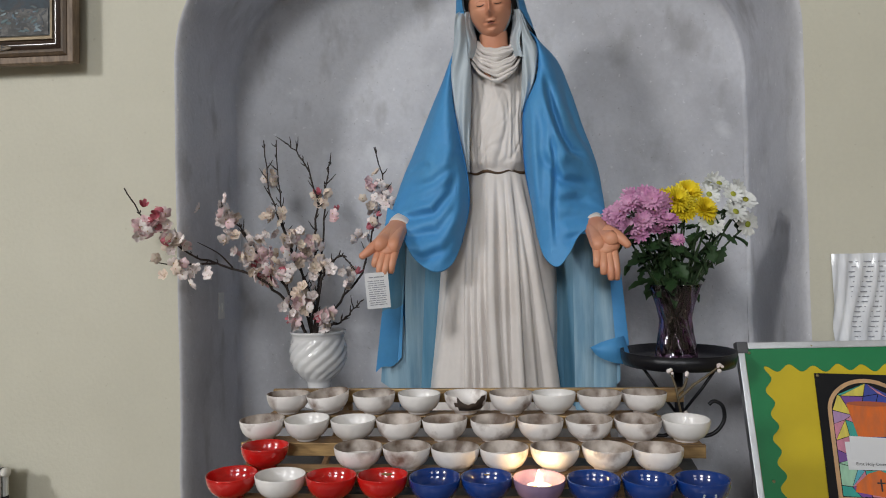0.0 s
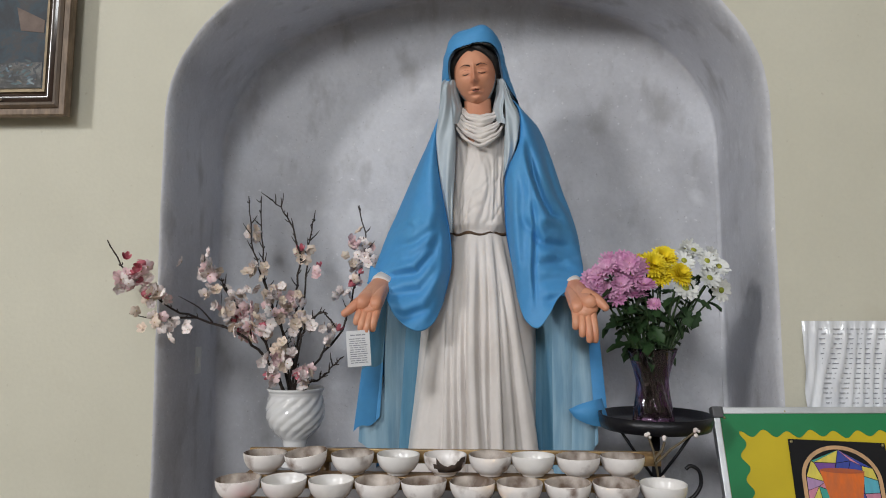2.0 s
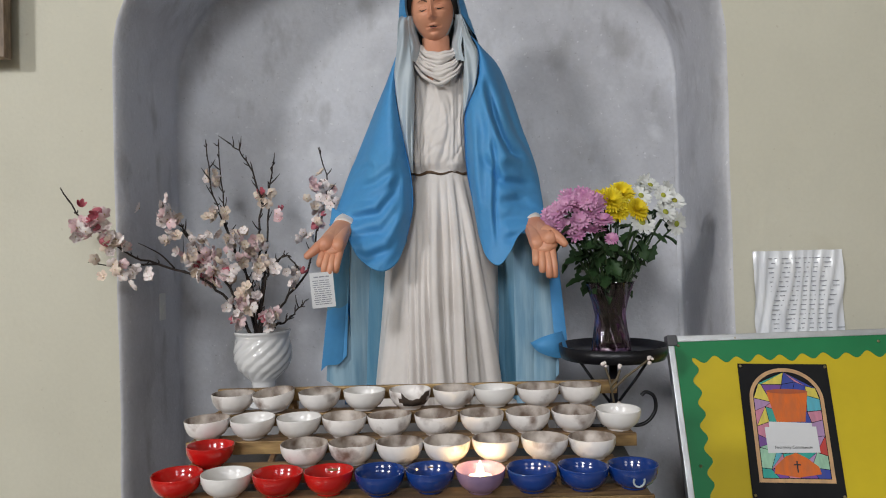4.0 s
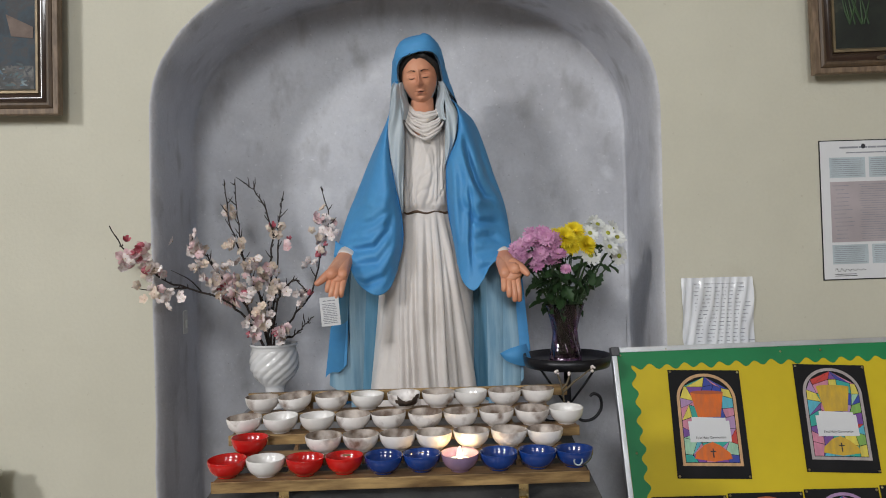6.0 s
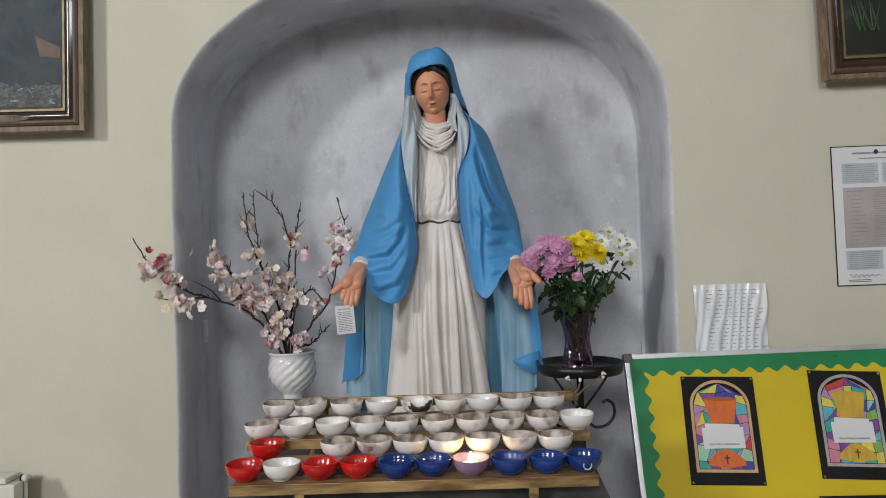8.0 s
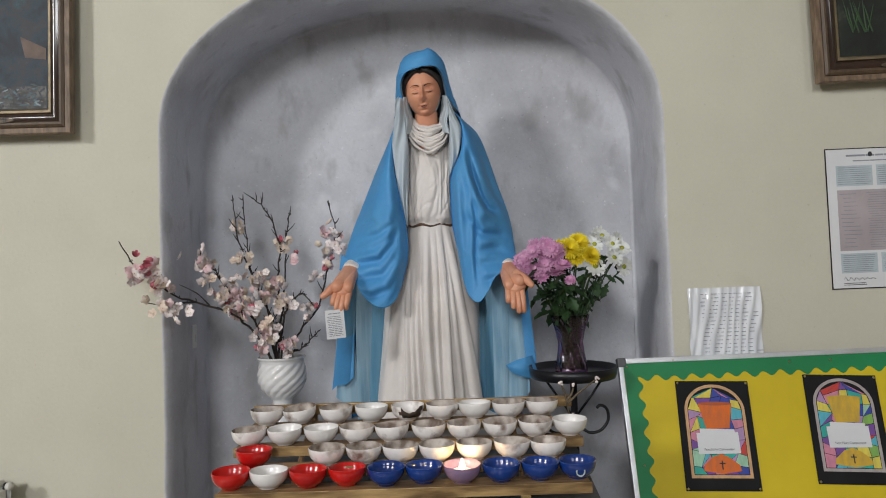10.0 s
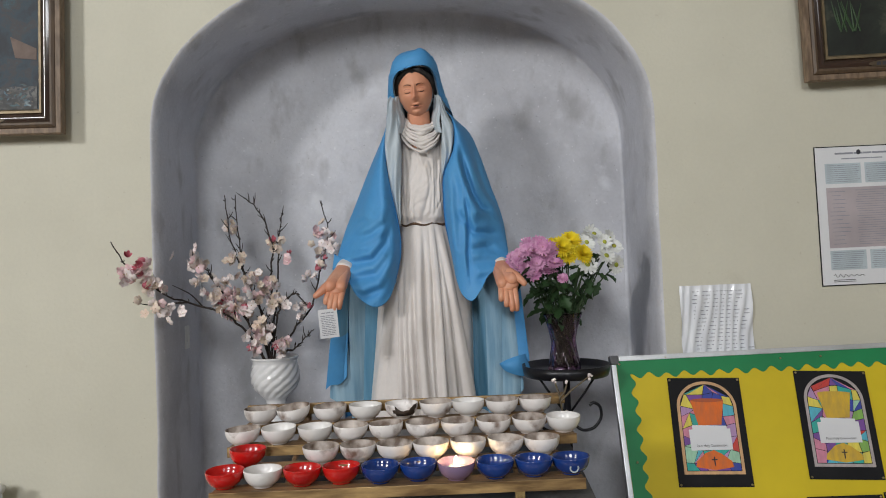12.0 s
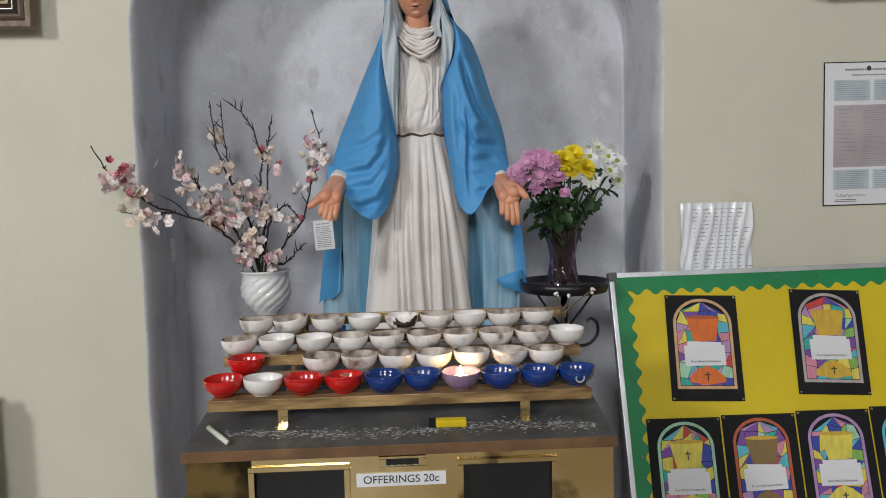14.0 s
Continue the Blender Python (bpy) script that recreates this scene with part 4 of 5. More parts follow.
BRANCHES = [
    [(-0.49, 0.13, 1.17), (-0.535, 0.12, 1.268), (-0.584, 0.093, 1.354), (-0.625, 0.056, 1.401), (-0.726, 0.019, 1.447), (-0.770, -0.019, 1.465), (-0.812, -0.056, 1.508), (-0.865, -0.093, 1.569), (-0.887, -0.130, 1.632)],
    [(-0.50, 0.13, 1.17), (-0.537, 0.12, 1.270), (-0.567, 0.096, 1.371), (-0.595, 0.072, 1.426), (-0.651, 0.048, 1.498), (-0.673, 0.024, 1.546), (-0.712, 0.0, 1.598)],
    [(-0.50, 0.13, 1.17), (-0.525, 0.14, 1.268), (-0.530, 0.152, 1.377), (-0.572, 0.164, 1.461), (-0.616, 0.176, 1.566), (-0.651, 0.188, 1.674), (-0.665, 0.200, 1.794)],
    [(-0.50, 0.14, 1.17), (-0.520, 0.14, 1.268), (-0.542, 0.16, 1.404), (-0.597, 0.18, 1.518), (-0.621, 0.20, 1.635), (-0.635, 0.22, 1.797)],
    [(-0.50, 0.14, 1.17), (-0.511, 0.14, 1.268), (-0.509, 0.144, 1.405), (-0.502, 0.148, 1.534), (-0.509, 0.152, 1.658), (-0.544, 0.156, 1.735), (-0.589, 0.16, 1.776)],
    [(-0.49, 0.14, 1.17), (-0.506, 0.14, 1.268), (-0.497, 0.167, 1.441), (-0.487, 0.193, 1.632), (-0.483, 0.22, 1.728)],
    [(-0.49, 0.14, 1.17), (-0.478, 0.14, 1.262), (-0.446, 0.156, 1.329), (-0.384, 0.172, 1.411), (-0.350, 0.188, 1.533), (-0.324, 0.204, 1.649), (-0.351, 0.22, 1.765)],
    [(-0.49, 0.12, 1.17), (-0.465, 0.12, 1.263), (-0.425, 0.11, 1.288), (-0.368, 0.10, 1.341)],
    [(-0.49, 0.11, 1.17), (-0.490, 0.10, 1.272), (-0.472, 0.083, 1.397), (-0.414, 0.067, 1.459), (-0.374, 0.05, 1.423)],
]
CLUSTERS = [  # branch, place, how many, tint
    (0, -0.822, -0.12, 1.544, 9, "p"), (0, -0.797, -0.09, 1.499, 7, "m"), (0, -0.747, -0.05, 1.424, 4, "w"), (0, -0.79, -0.07, 1.437, 3, "c"),
    (1, -0.697, 0.0, 1.568, 6, "m"), (1, -0.679, 0.0, 1.519, 2, "w"), (1, -0.619, 0.04, 1.469, 14, "m"), (1, -0.582, 0.06, 1.425, 9, "m"),
    (1, -0.644, 0.05, 1.448, 5, "w"), (1, -0.53, 0.06, 1.332, 6, "m"), (8, -0.506, 0.05, 1.354, 5, "c"), (1, -0.54, 0.07, 1.289, 4, "p"),
    (7, -0.453, 0.07, 1.295, 5, "m"), (2, -0.621, 0.15, 1.575, 4, "c"), (3, -0.652, 0.2, 1.689, 4, "c"), (5, -0.489, 0.16, 1.619, 5, "c"),
    (4, -0.50, 0.1, 1.496, 5, "m"), (8, -0.478, 0.1, 1.422, 6, "c"), (2, -0.56, 0.1, 1.512, 7, "m"), (8, -0.399, 0.08, 1.407, 5, "w"),
    (6, -0.334, 0.2, 1.651, 8, "m"), (6, -0.325, 0.19, 1.606, 4, "w"), (6, -0.373, 0.16, 1.518, 3, "w"), (6, -0.349, 0.17, 1.571, 4, "m"),
    (5, -0.458, 0.16, 1.573, 2, "p"), (2, -0.626, 0.08, 1.411, 4, "p"), (4, -0.53, 0.12, 1.45, 4, "m"),
]
for name, a, b in (("petal_white", (0.84, 0.79, 0.77), (0.80, 0.68, 0.67)), ("petal_pink", (0.80, 0.63, 0.64), (0.74, 0.50, 0.53)), ("petal_cream", (0.74, 0.65, 0.54), (0.70, 0.55, 0.47)), ("petal_rose", (0.58, 0.18, 0.22), (0.48, 0.10, 0.14))):
    M[name] = material(name, a, b, 0.6, scale=70, fine=200, fade=0.1, bump=0.0, vary=0.12)
M["stamen"] = material("stamen", (0.5, 0.36, 0.12), None, 0.7)


def blossom_mesh(mats, size, cup):
    bm = bmesh.new()
    for k in range(8):
        outer = k < 5
        rot = Matrix.Rotation(2 * math.pi * (k / 5 if outer else (k - 4.6) / 3), 3, "Z")
        reach, lift = (1.0, cup) if outer else (0.5, cup + 0.45)
        rows = []
        for r, w in ((0.08, 0.05), (0.42, 0.33), (0.78, 0.42), (1.0, 0.22)):
            rows.append([bm.verts.new(size * (rot @ Vector((reach * r * (1 - 0.10 * abs(q)), reach * w * q, lift * r * r * reach + 0.08 * q * q + 0.07 * r * math.sin(5 * q + 2.3 * k + 4 * r))))) for q in (-1, -0.35, 0.35, 1)])
        for p, q in zip(rows, rows[1:]):
            for i in (0, 1, 2):
                bm.faces.new((p[i], p[i + 1], q[i + 1], q[i]))
    for f in bm.faces:
        f.material_index = 0
    v = bmesh.ops.create_icosphere(bm, subdivisions=1, radius=0.11 * size)["verts"]
    for f in {f for q in v for f in q.link_faces}:
        f.material_index = 1
    return finish("blossom", bm, mats, True)


BLOOM = {
    "w": blossom_mesh([M["petal_white"], M["stamen"]], 0.0145, 0.30),
    "p": blossom_mesh([M["petal_pink"], M["stamen"]], 0.0145, 0.45),
    "c": blossom_mesh([M["petal_cream"], M["stamen"]], 0.0145, 0.35),
    "r": blossom_mesh([M["petal_rose"], M["petal_rose"]], 0.011, 1.3),
}
rnd = random.Random(31)
branch_obs = []
for pts in BRANCHES:
    bm = bmesh.new()
    n = 26
    line = [smooth_at(k / n, pts) for k in range(n + 1)]
    for k in range(4, n):
        line[k] += Vector((rnd.gauss(0, 0.0022), rnd.gauss(0, 0.002), rnd.gauss(0, 0.0015)))
    tube(line, [0.0045 - 0.0030 * k / n for k in range(n + 1)], 7, bm)
    for k in [j for j in range(8, n) for _ in range(1 + j % 2)]:
        d = (line[min(n, k + 1)] - line[k - 1]).normalized()
        side = Vector((rnd.gauss(0, 1), rnd.gauss(0, 0.6), rnd.gauss(0.2, 0.6))).normalized()
        ln = rnd.uniform(0.006, 0.045) if rnd.random() < 0.5 else rnd.uniform(0.004, 0.012)
        e = line[k] + (d * 0.8 + side * 0.7).normalized() * ln
        tube([line[k], line[k].lerp(e, 0.5) + side * 0.002, e], [0.0020, 0.0016, 0.0008], 5, bm)
    if pts is BRANCHES[0]:
        fork = [(-0.726, 0.019, 1.447), (-0.786, -0.02, 1.447), (-0.808, -0.06, 1.446), (-0.842, -0.10, 1.457)]
        tube([smooth_at(k / 10, fork) for k in range(11)], [0.003 - 0.0002 * k for k in range(11)], 6, bm)
        fork = [(-0.69, 0.03, 1.435), (-0.715, 0.01, 1.47), (-0.745, 0.0, 1.49), (-0.765, -0.01, 1.502)]
        tube([smooth_at(k / 10, fork) for k in range(11)], [0.0024 - 0.00016 * k for k in range(11)], 6, bm)
    branch_obs.append(thing("blossom_branch", bm, M["twig"], "dark twig with pale pink artificial blossom, in the vase", "branch", "blossom branches in the vase", smooth=True))
for b, x, y, z, n, tint in CLUSTERS:
    for _ in range(int(n * 2.5)):
        k = {"m": "wwpc", "p": "pprw", "w": "wwwc", "c": "cccw"}[tint][rnd.randrange(4)]
        if rnd.random() < 0.06:
            k = "r"
        spread = 0.010 + 0.0022 * n
        place = (x + rnd.gauss(0, spread * 0.68), y + rnd.gauss(0, 0.014), z + rnd.gauss(0, spread * 0.68))
        s = rnd.uniform(0.85, 1.25)
        m = pose(*place, 75 + rnd.gauss(0, 32), rnd.gauss(0, 32), rnd.uniform(0, 360)) @ Matrix.Diagonal((s, s, s, 1))
        part("blossom", None, None, branch_obs[b], mesh=BLOOM[k], m=m)

# ---------- iron stand, glass vase and chrysanthemums ----------
stand = thing("plant_stand", None, None, "black wrought iron plant stand with a round tray", "plant stand")
DX, DY, DZ = 0.402, -0.055, 1.205
part("tray", lathe([(0.10, -0.014), (0.122, -0.012), (0.126, 0.0), (0.128, 0.020), (0.1245, 0.020), (0.121, 0.002), (0.05, 0.0), (0.001, 0.0)], 56, at=(DX, DY, DZ)), M["iron"], stand, smooth=True)
part("pole", tube([(DX, DY, 0.0), (DX, DY, DZ - 0.012)], 0.010, 12), M["iron"], stand, smooth=True)
for s in (-1, 1):
    part("strut", tube([(DX + s * 0.010, DY, 1.085), (DX + s * 0.05, DY - 0.01, 1.14), (DX + s * 0.085, DY - 0.015, DZ - 0.013)], 0.0035, 7), M["iron"], stand, smooth=True)
    curl = [(DX + s * 0.008, DY - 0.01, 1.06), (DX + s * 0.035, DY - 0.02, 1.035), (DX + s * 0.070, DY - 0.02, 1.040), (DX + s * 0.092, DY - 0.02, 1.068), (DX + s * 0.090, DY - 0.02, 1.100), (DX + s * 0.072, DY - 0.02, 1.112), (DX + s * 0.060, DY - 0.02, 1.104)]
    part("scroll", tube([smooth_at(k / 24, curl) for k in range(25)], 0.0045, 7), M["iron"], stand, smooth=True)
for k in range(3):
    a = 2 * math.pi * k / 3 + 0.5
    foot = [(DX, DY, 0.16), (DX + 0.08 * math.cos(a), DY + 0.08 * math.sin(a), 0.10), (DX + 0.15 * math.cos(a), DY + 0.15 * math.sin(a), 0.005)]
    part("foot", tube([smooth_at(k2 / 10, foot) for k2 in range(11)], 0.006, 7), M["iron"], stand, smooth=True)

M["glass"] = material("purple_glass", (0.44, 0.25, 0.42), (0.36, 0.18, 0.34), 0.02, scale=6, fade=0.05, bump=0.0, trans=1.0)
prof = [(0.040, 0.0), (0.0465, 0.002), (0.047, 0.008), (0.042, 0.03), (0.037, 0.06), (0.036, 0.09), (0.040, 0.12), (0.048, 0.145), (0.055, 0.162), (0.0585, 0.170), (0.0555, 0.170), (0.045, 0.143), (0.036, 0.118), (0.0315, 0.09), (0.032, 0.06), (0.036, 0.03), (0.036, 0.014), (0.001, 0.012)]
dense = []
for (r0, z0), (r1, z1) in zip(prof, prof[1:]):
    dense += [(r0 + (r1 - r0) * k / 4, z0 + (z1 - z0) * k / 4) for k in range(4)]
dense.append(prof[-1])
gv = thing("glass_vase", lathe(dense, 96, twist=lambda a, z, r: 0.0022 * math.sin(8 * (a + 9 * z)) if r > 0.034 else 0.0), M["glass"], "purple twisted glass vase on the iron tray", "vase", smooth=True, m=pose(0.398, DY - 0.004, DZ + 0.0005))
gv.visible_shadow = False

for name, a, b in (("mum_pink", (0.70, 0.39, 0.58), (0.52, 0.20, 0.40)), ("mum_yellow", (0.90, 0.76, 0.04), (0.86, 0.66, 0.02)), ("mum_white", (0.84, 0.85, 0.85), (0.74, 0.76, 0.74)), ("leaf", (0.030, 0.075, 0.022), (0.018, 0.045, 0.015)), ("stem", (0.05, 0.10, 0.03), (0.03, 0.06, 0.02)), ("eye", (0.30, 0.36, 0.03), (0.40, 0.36, 0.04)), ("mum_rose", (0.50, 0.20, 0.36), (0.56, 0.40, 0.20))):
    M[name] = material(name, a, b, 0.55, scale=50, fine=160, fade=0.15, bump=0.05, vary=0.10)


def mum_mesh(mat, eye, size, rings, seed):
    rnd = random.Random(seed)
    bm = bmesh.new()
    for count, reach, lift in rings:
        for k in range(count):
            rot = Matrix.Rotation(2 * math.pi * (k + rnd.random() * 0.4) / count, 3, "Z")
            ln = reach * rnd.uniform(0.9, 1.08)
            w = 0.085 if len(rings) > 3 else 0.125 if len(rings) > 2 else 0.17
            rows = []
            for r, ww, h in ((0.05, 0.4, 0.0), (0.45, 0.9, 0.6), (0.82, 1.0, 0.95), (1.0, 0.4, 0.95)):
                rows.append([bm.verts.new(size * (rot @ Vector((r * ln, s * w * ww, lift * h * r + 0.04 * abs(s))))) for s in (-1, 0, 1)])
            for p, q in zip(rows, rows[1:]):
                for i in (0, 1):
                    bm.faces.new((p[i], p[i + 1], q[i + 1], q[i]))
    v = bmesh.ops.create_icosphere(bm, subdivisions=2, radius=(0.25 if len(rings) < 3 else 0.10) * size)["verts"]
    bmesh.ops.transform(bm, matrix=Matrix.Translation((0, 0, 0.08 * size)) @ Matrix.Diagonal((1, 1, 0.55, 1)), verts=v)
    for f in {f for q in v for f in q.link_faces}:
        f.material_index = 1
    return finish("flower_head", bm, [mat, eye], True)


def leaf_mesh():
    bm = bmesh.new()
    rows = []
    for r, w in ((0.0, 0.03), (0.18, 0.16), (0.30, 0.10), (0.45, 0.30), (0.58, 0.17), (0.74, 0.26), (0.88, 0.12), (1.0, 0.01)):
        rows.append([bm.verts.new((r, w * s, 0.12 * abs(s) - 0.30 * r * r)) for s in (-1, 0, 1)])
    for p, q in zip(rows, rows[1:]):
        for i in (0, 1):
            bm.faces.new((p[i], p[i + 1], q[i + 1], q[i]))
    return finish("leaf", bm, M["leaf"], True)


HEADS = {
    "p": [mum_mesh(M["mum_pink"], M["mum_rose"], 0.0275, [(17, 1.0, 0.04), (15, 0.84, 0.22), (11, 0.56, 0.42)], s) for s in (1, 2)],
    "y": [mum_mesh(M["mum_yellow"], M["mum_yellow"], 0.034, [(26, 1.0, 0.05), (24, 0.86, 0.32), (19, 0.68, 0.55), (14, 0.48, 0.65), (9, 0.3, 0.6)], s) for s in (3, 4)],
    "w": [mum_mesh(M["mum_white"], M["eye"], 0.030, [(13, 1.0, 0.06), (10, 0.86, 0.22)], s) for s in (5, 6)],
}
LEAF = leaf_mesh()
FLOWERS = [
    ("p", 0.274, -0.10, 1.544), ("p", 0.312, -0.10, 1.559), ("p", 0.348, -0.11, 1.542), ("p", 0.334, -0.08, 1.580), ("p", 0.292, -0.11, 1.509), ("p", 0.353, -0.11, 1.499),
    ("p", 0.262, -0.07, 1.535), ("p", 0.395, -0.11, 1.477), ("p", 0.305, -0.06, 1.578), ("p", 0.322, -0.115, 1.522),
    ("p", 0.268, -0.09, 1.512), ("p", 0.340, -0.12, 1.568), ("p", 0.290, -0.12, 1.560), ("p", 0.366, -0.10, 1.562), ("p", 0.312, -0.11, 1.492), ("p", 0.372, -0.12, 1.520),
    ("y", 0.401, -0.09, 1.567), ("y", 0.430, -0.07, 1.585), ("y", 0.459, -0.09, 1.544), ("y", 0.419, -0.08, 1.545), ("y", 0.382, -0.06, 1.57),
    ("w", 0.479, -0.06, 1.579), ("w", 0.532, -0.06, 1.578), ("w", 0.505, -0.05, 1.604), ("w", 0.562, -0.05, 1.565), ("w", 0.533, -0.07, 1.537), ("w", 0.472, -0.09, 1.513), ("w", 0.568, -0.04, 1.510), ("w", 0.492, -0.04, 1.606), ("w", 0.556, -0.02, 1.59),
]
rnd = random.Random(77)
for k, (kind, x, y, z) in enumerate(FLOWERS):
    base = Vector((0.398 + rnd.uniform(-0.022, 0.022), DY - 0.004 + rnd.uniform(-0.018, 0.018), DZ + 0.020))
    neck = Vector((0.398 + (x - 0.398) * 0.30, DY + (y - DY) * 0.3 + rnd.uniform(-0.012, 0.012), DZ + 0.165))
    end = Vector((x, y + 0.006, z - 0.004))
    line = [smooth_at(j / 14, [base, base.lerp(neck, 0.5), neck, neck.lerp(end, 0.55) + Vector((0, 0, 0.012)), end]) for j in range(15)]
    kindname, col = {"p": ("pink", "mauve-pink"), "y": ("yellow", "bright yellow"), "w": ("white", "white daisy-like")}[kind]
    fl = thing("chrysanthemum", tube(line, 0.0021, 6), M["stem"], f"{col} chrysanthemum on a green stem in the glass vase", "flower", f"{kindname} chrysanthemums", smooth=True)
    s = rnd.uniform(0.9, 1.08) * (0.62 if (kind == "p" and z < 1.48) else 1.0)
    face = pose(x, y, z, 62 + rnd.gauss(0, 15), rnd.gauss(0, 12), 50 * (x - 0.41) / 0.15 * 0.5 + rnd.gauss(0, 12)) @ pose(0, 0, 0, 0, 0, rnd.uniform(0, 360)) @ Matrix.Diagonal((s, s, s, 1))
    part("flower_head", None, None, fl, mesh=HEADS[kind][k % 2], m=face)
    for j in range(5):
        t = 0.52 + 0.085 * j + rnd.uniform(-0.03, 0.03)
        p = smooth_at(t, line[::2])
        ls = rnd.uniform(0.030, 0.062)
        part("leaf", None, None, fl, mesh=LEAF, m=pose(*p, rnd.uniform(-40, 60), rnd.uniform(-15, 45), rnd.uniform(0, 360)) @ Matrix.Diagonal((ls, ls * 0.9, ls, 1)))


# ---------- tealight, lighter, taper, sprig ----------
flame_mat = bpy.data.materials.new("candle_flame")
flame_mat.use_nodes = True
fb = flame_mat.node_tree.nodes["Principled BSDF"]
fb.inputs["Emission Color"].default_value, fb.inputs["Emission Strength"].default_value = (1.0, 0.70, 0.32, 1), 40.0
fb.inputs["Base Color"].default_value = (1, 0.8, 0.5, 1)
M["candlewax"] = material("molten_white_wax", (0.80, 0.74, 0.66), None, 0.3, fade=0.1)
M["candlewax"].node_tree.nodes["Principled BSDF"].inputs["Subsurface Weight"].default_value = 0.4
tea = thing("tealight", lathe([(0.017, 0.0), (0.0190, 0.002), (0.0190, 0.017), (0.0182, 0.0165), (0.0182, 0.014), (0.001, 0.0135)], 28), M["candlewax"], "burning white tealight in the lilac bowl", "candle", smooth=True, m=pose(0.0605, -0.600, 1.0775))
part("wick", tube([(0, 0, 0.013), (0.0005, 0, 0.020)], 0.0008, 6), M["soot"], tea)
part("flame", lathe([(0.0005, 0.016), (0.0042, 0.019), (0.0054, 0.024), (0.0042, 0.031), (0.0020, 0.037), (0.0003, 0.042)], 16), flame_mat, tea, "small bright candle flame", smooth=True)
lamp = bpy.data.lights.new("flame_light", "POINT")
lamp.energy, lamp.color, lamp.shadow_soft_size = 0.42, (1.0, 0.62, 0.26), 0.006
new("flame_light", lamp).location = (0.0605, -0.600, 1.116)

M["lighter"] = material("yellow_lighter_plastic", (0.80, 0.58, 0.02), None, 0.3, fade=0.1)
lm = pose(0.030, -0.660, top_z(-0.660) + 0.0082, math.degrees(math.atan(SLOPE)), 0, -1.5)
lighter = thing("lighter", block(-0.026, 0.036, -0.0085, 0.0085, -0.0075, 0.0075, bevel=0.004), M["lighter"], "yellow plastic lighter lying on the box top", "lighter", m=lm)
part("head", block(-0.040, -0.0265, -0.008, 0.008, -0.0072, 0.0072, bevel=0.002), M["black"], lighter, "black lighter head")
taper = thing("taper", tube([(-0.452, -0.640, top_z(-0.640) + 0.0056), (-0.398, -0.702, top_z(-0.702) + 0.0056)], 0.0052, 12), M["candlewax"], "short white wax taper lying on the box top", "candle", smooth=True)

M["dry"] = material("dry_stem", (0.14, 0.11, 0.07), None, 0.8)
sprig = thing("dried_sprig", tube([(0.336, -0.347, 1.142), (0.332, -0.345, 1.170), (0.328, -0.344, 1.197), (0.320, -0.344, 1.220)], 0.0022, 6), M["dry"], "dried stem with white buds tied to the rack", "dried flower")
for pts in ([(0.331, -0.345, 1.172), (0.360, -0.344, 1.199), (0.382, -0.344, 1.214), (0.406, -0.344, 1.232)], [(0.330, -0.345, 1.182), (0.342, -0.35, 1.197), (0.348, -0.35, 1.214)]):
    part("twig", tube(pts, [0.0026, 0.0028, 0.0022, 0.0016][: len(pts)], 6), M["dry"], sprig)
rnd = random.Random(5)
for x, z, n in ((0.318, 1.224, 5), (0.408, 1.235, 6), (0.336, 1.142, 5), (0.348, 1.216, 2)):
    bm = bmesh.new()
    for _ in range(n):
        v = bmesh.ops.create_icosphere(bm, subdivisions=1, radius=rnd.uniform(0.0025, 0.0048))["verts"]
        bmesh.ops.translate(bm, verts=v, vec=(x + rnd.gauss(0, 0.0035), -0.348 + rnd.gauss(0, 0.003), z + rnd.gauss(0, 0.0035)))
    part("bud", bm, M["petal_white"], sprig, smooth=True)

# ---------- display board ----------
BW, BH = 1.80, 1.287
BM = pose(0.541, -0.032, 1.234, -17, -0.6, 0)
board = thing("display_board", block(0.004, BW - 0.004, 0.002, 0.014, -BH + 0.004, -0.004), M["steel"], "leaning display board with yellow paper and scalloped green border", "display board", m=BM)
for a, b, c, d in ((0.022, BW - 0.022, -0.013, 0.002), (0.022, BW - 0.022, -BH, -BH + 0.013), (-0.002, 0.012, -BH + 0.022, -0.022), (BW - 0.012, BW + 0.002, -BH + 0.022, -0.022)):
    part("frame_rail", block(a, b, -0.006, 0.016, c, d, bevel=0.0015), M["alu"], board, "pale aluminium edge rail")
for x, z in ((-0.004, -0.022), (BW - 0.020, -0.022), (-0.004, -BH - 0.001), (BW - 0.020, -BH - 0.001)):
    part("corner_cap", block(x, x + 0.024, -0.009, 0.018, z, z + 0.026, bevel=0.003), M["steel"], board, "dark grey plastic corner")
part("backing_paper", block(0.013, BW - 0.013, -0.0008, 0.0015, -BH + 0.014, -0.014), M["yellow"], board, "bright yellow backing paper")


def scallop(length, inner):
    """A paper strip from the edge to a wavy inner side: points along it, 0 at the edge."""
    n = int(length / 0.004)
    return [(k * length / n, inner + 0.0075 * math.sin(2 * math.pi * k * length / n / 0.052) + 0.002 * math.sin(k * 0.21)) for k in range(n + 1)]


def border(name, length, inner, place):
    bm = bmesh.new()
    rows = []
    for s, d in scallop(length, inner):
        rows.append([bm.verts.new(place(s, 0.0, -0.0026)), bm.verts.new(place(s, d, -0.0026)), bm.verts.new(place(s, d, -0.0010))])
    for p, q in zip(rows, rows[1:]):
        bm.faces.new((p[0], p[1], q[1], q[0]))
        bm.faces.new((p[1], p[2], q[2], q[1]))
    part(name, bm, M["green"], board, "green scalloped border paper")


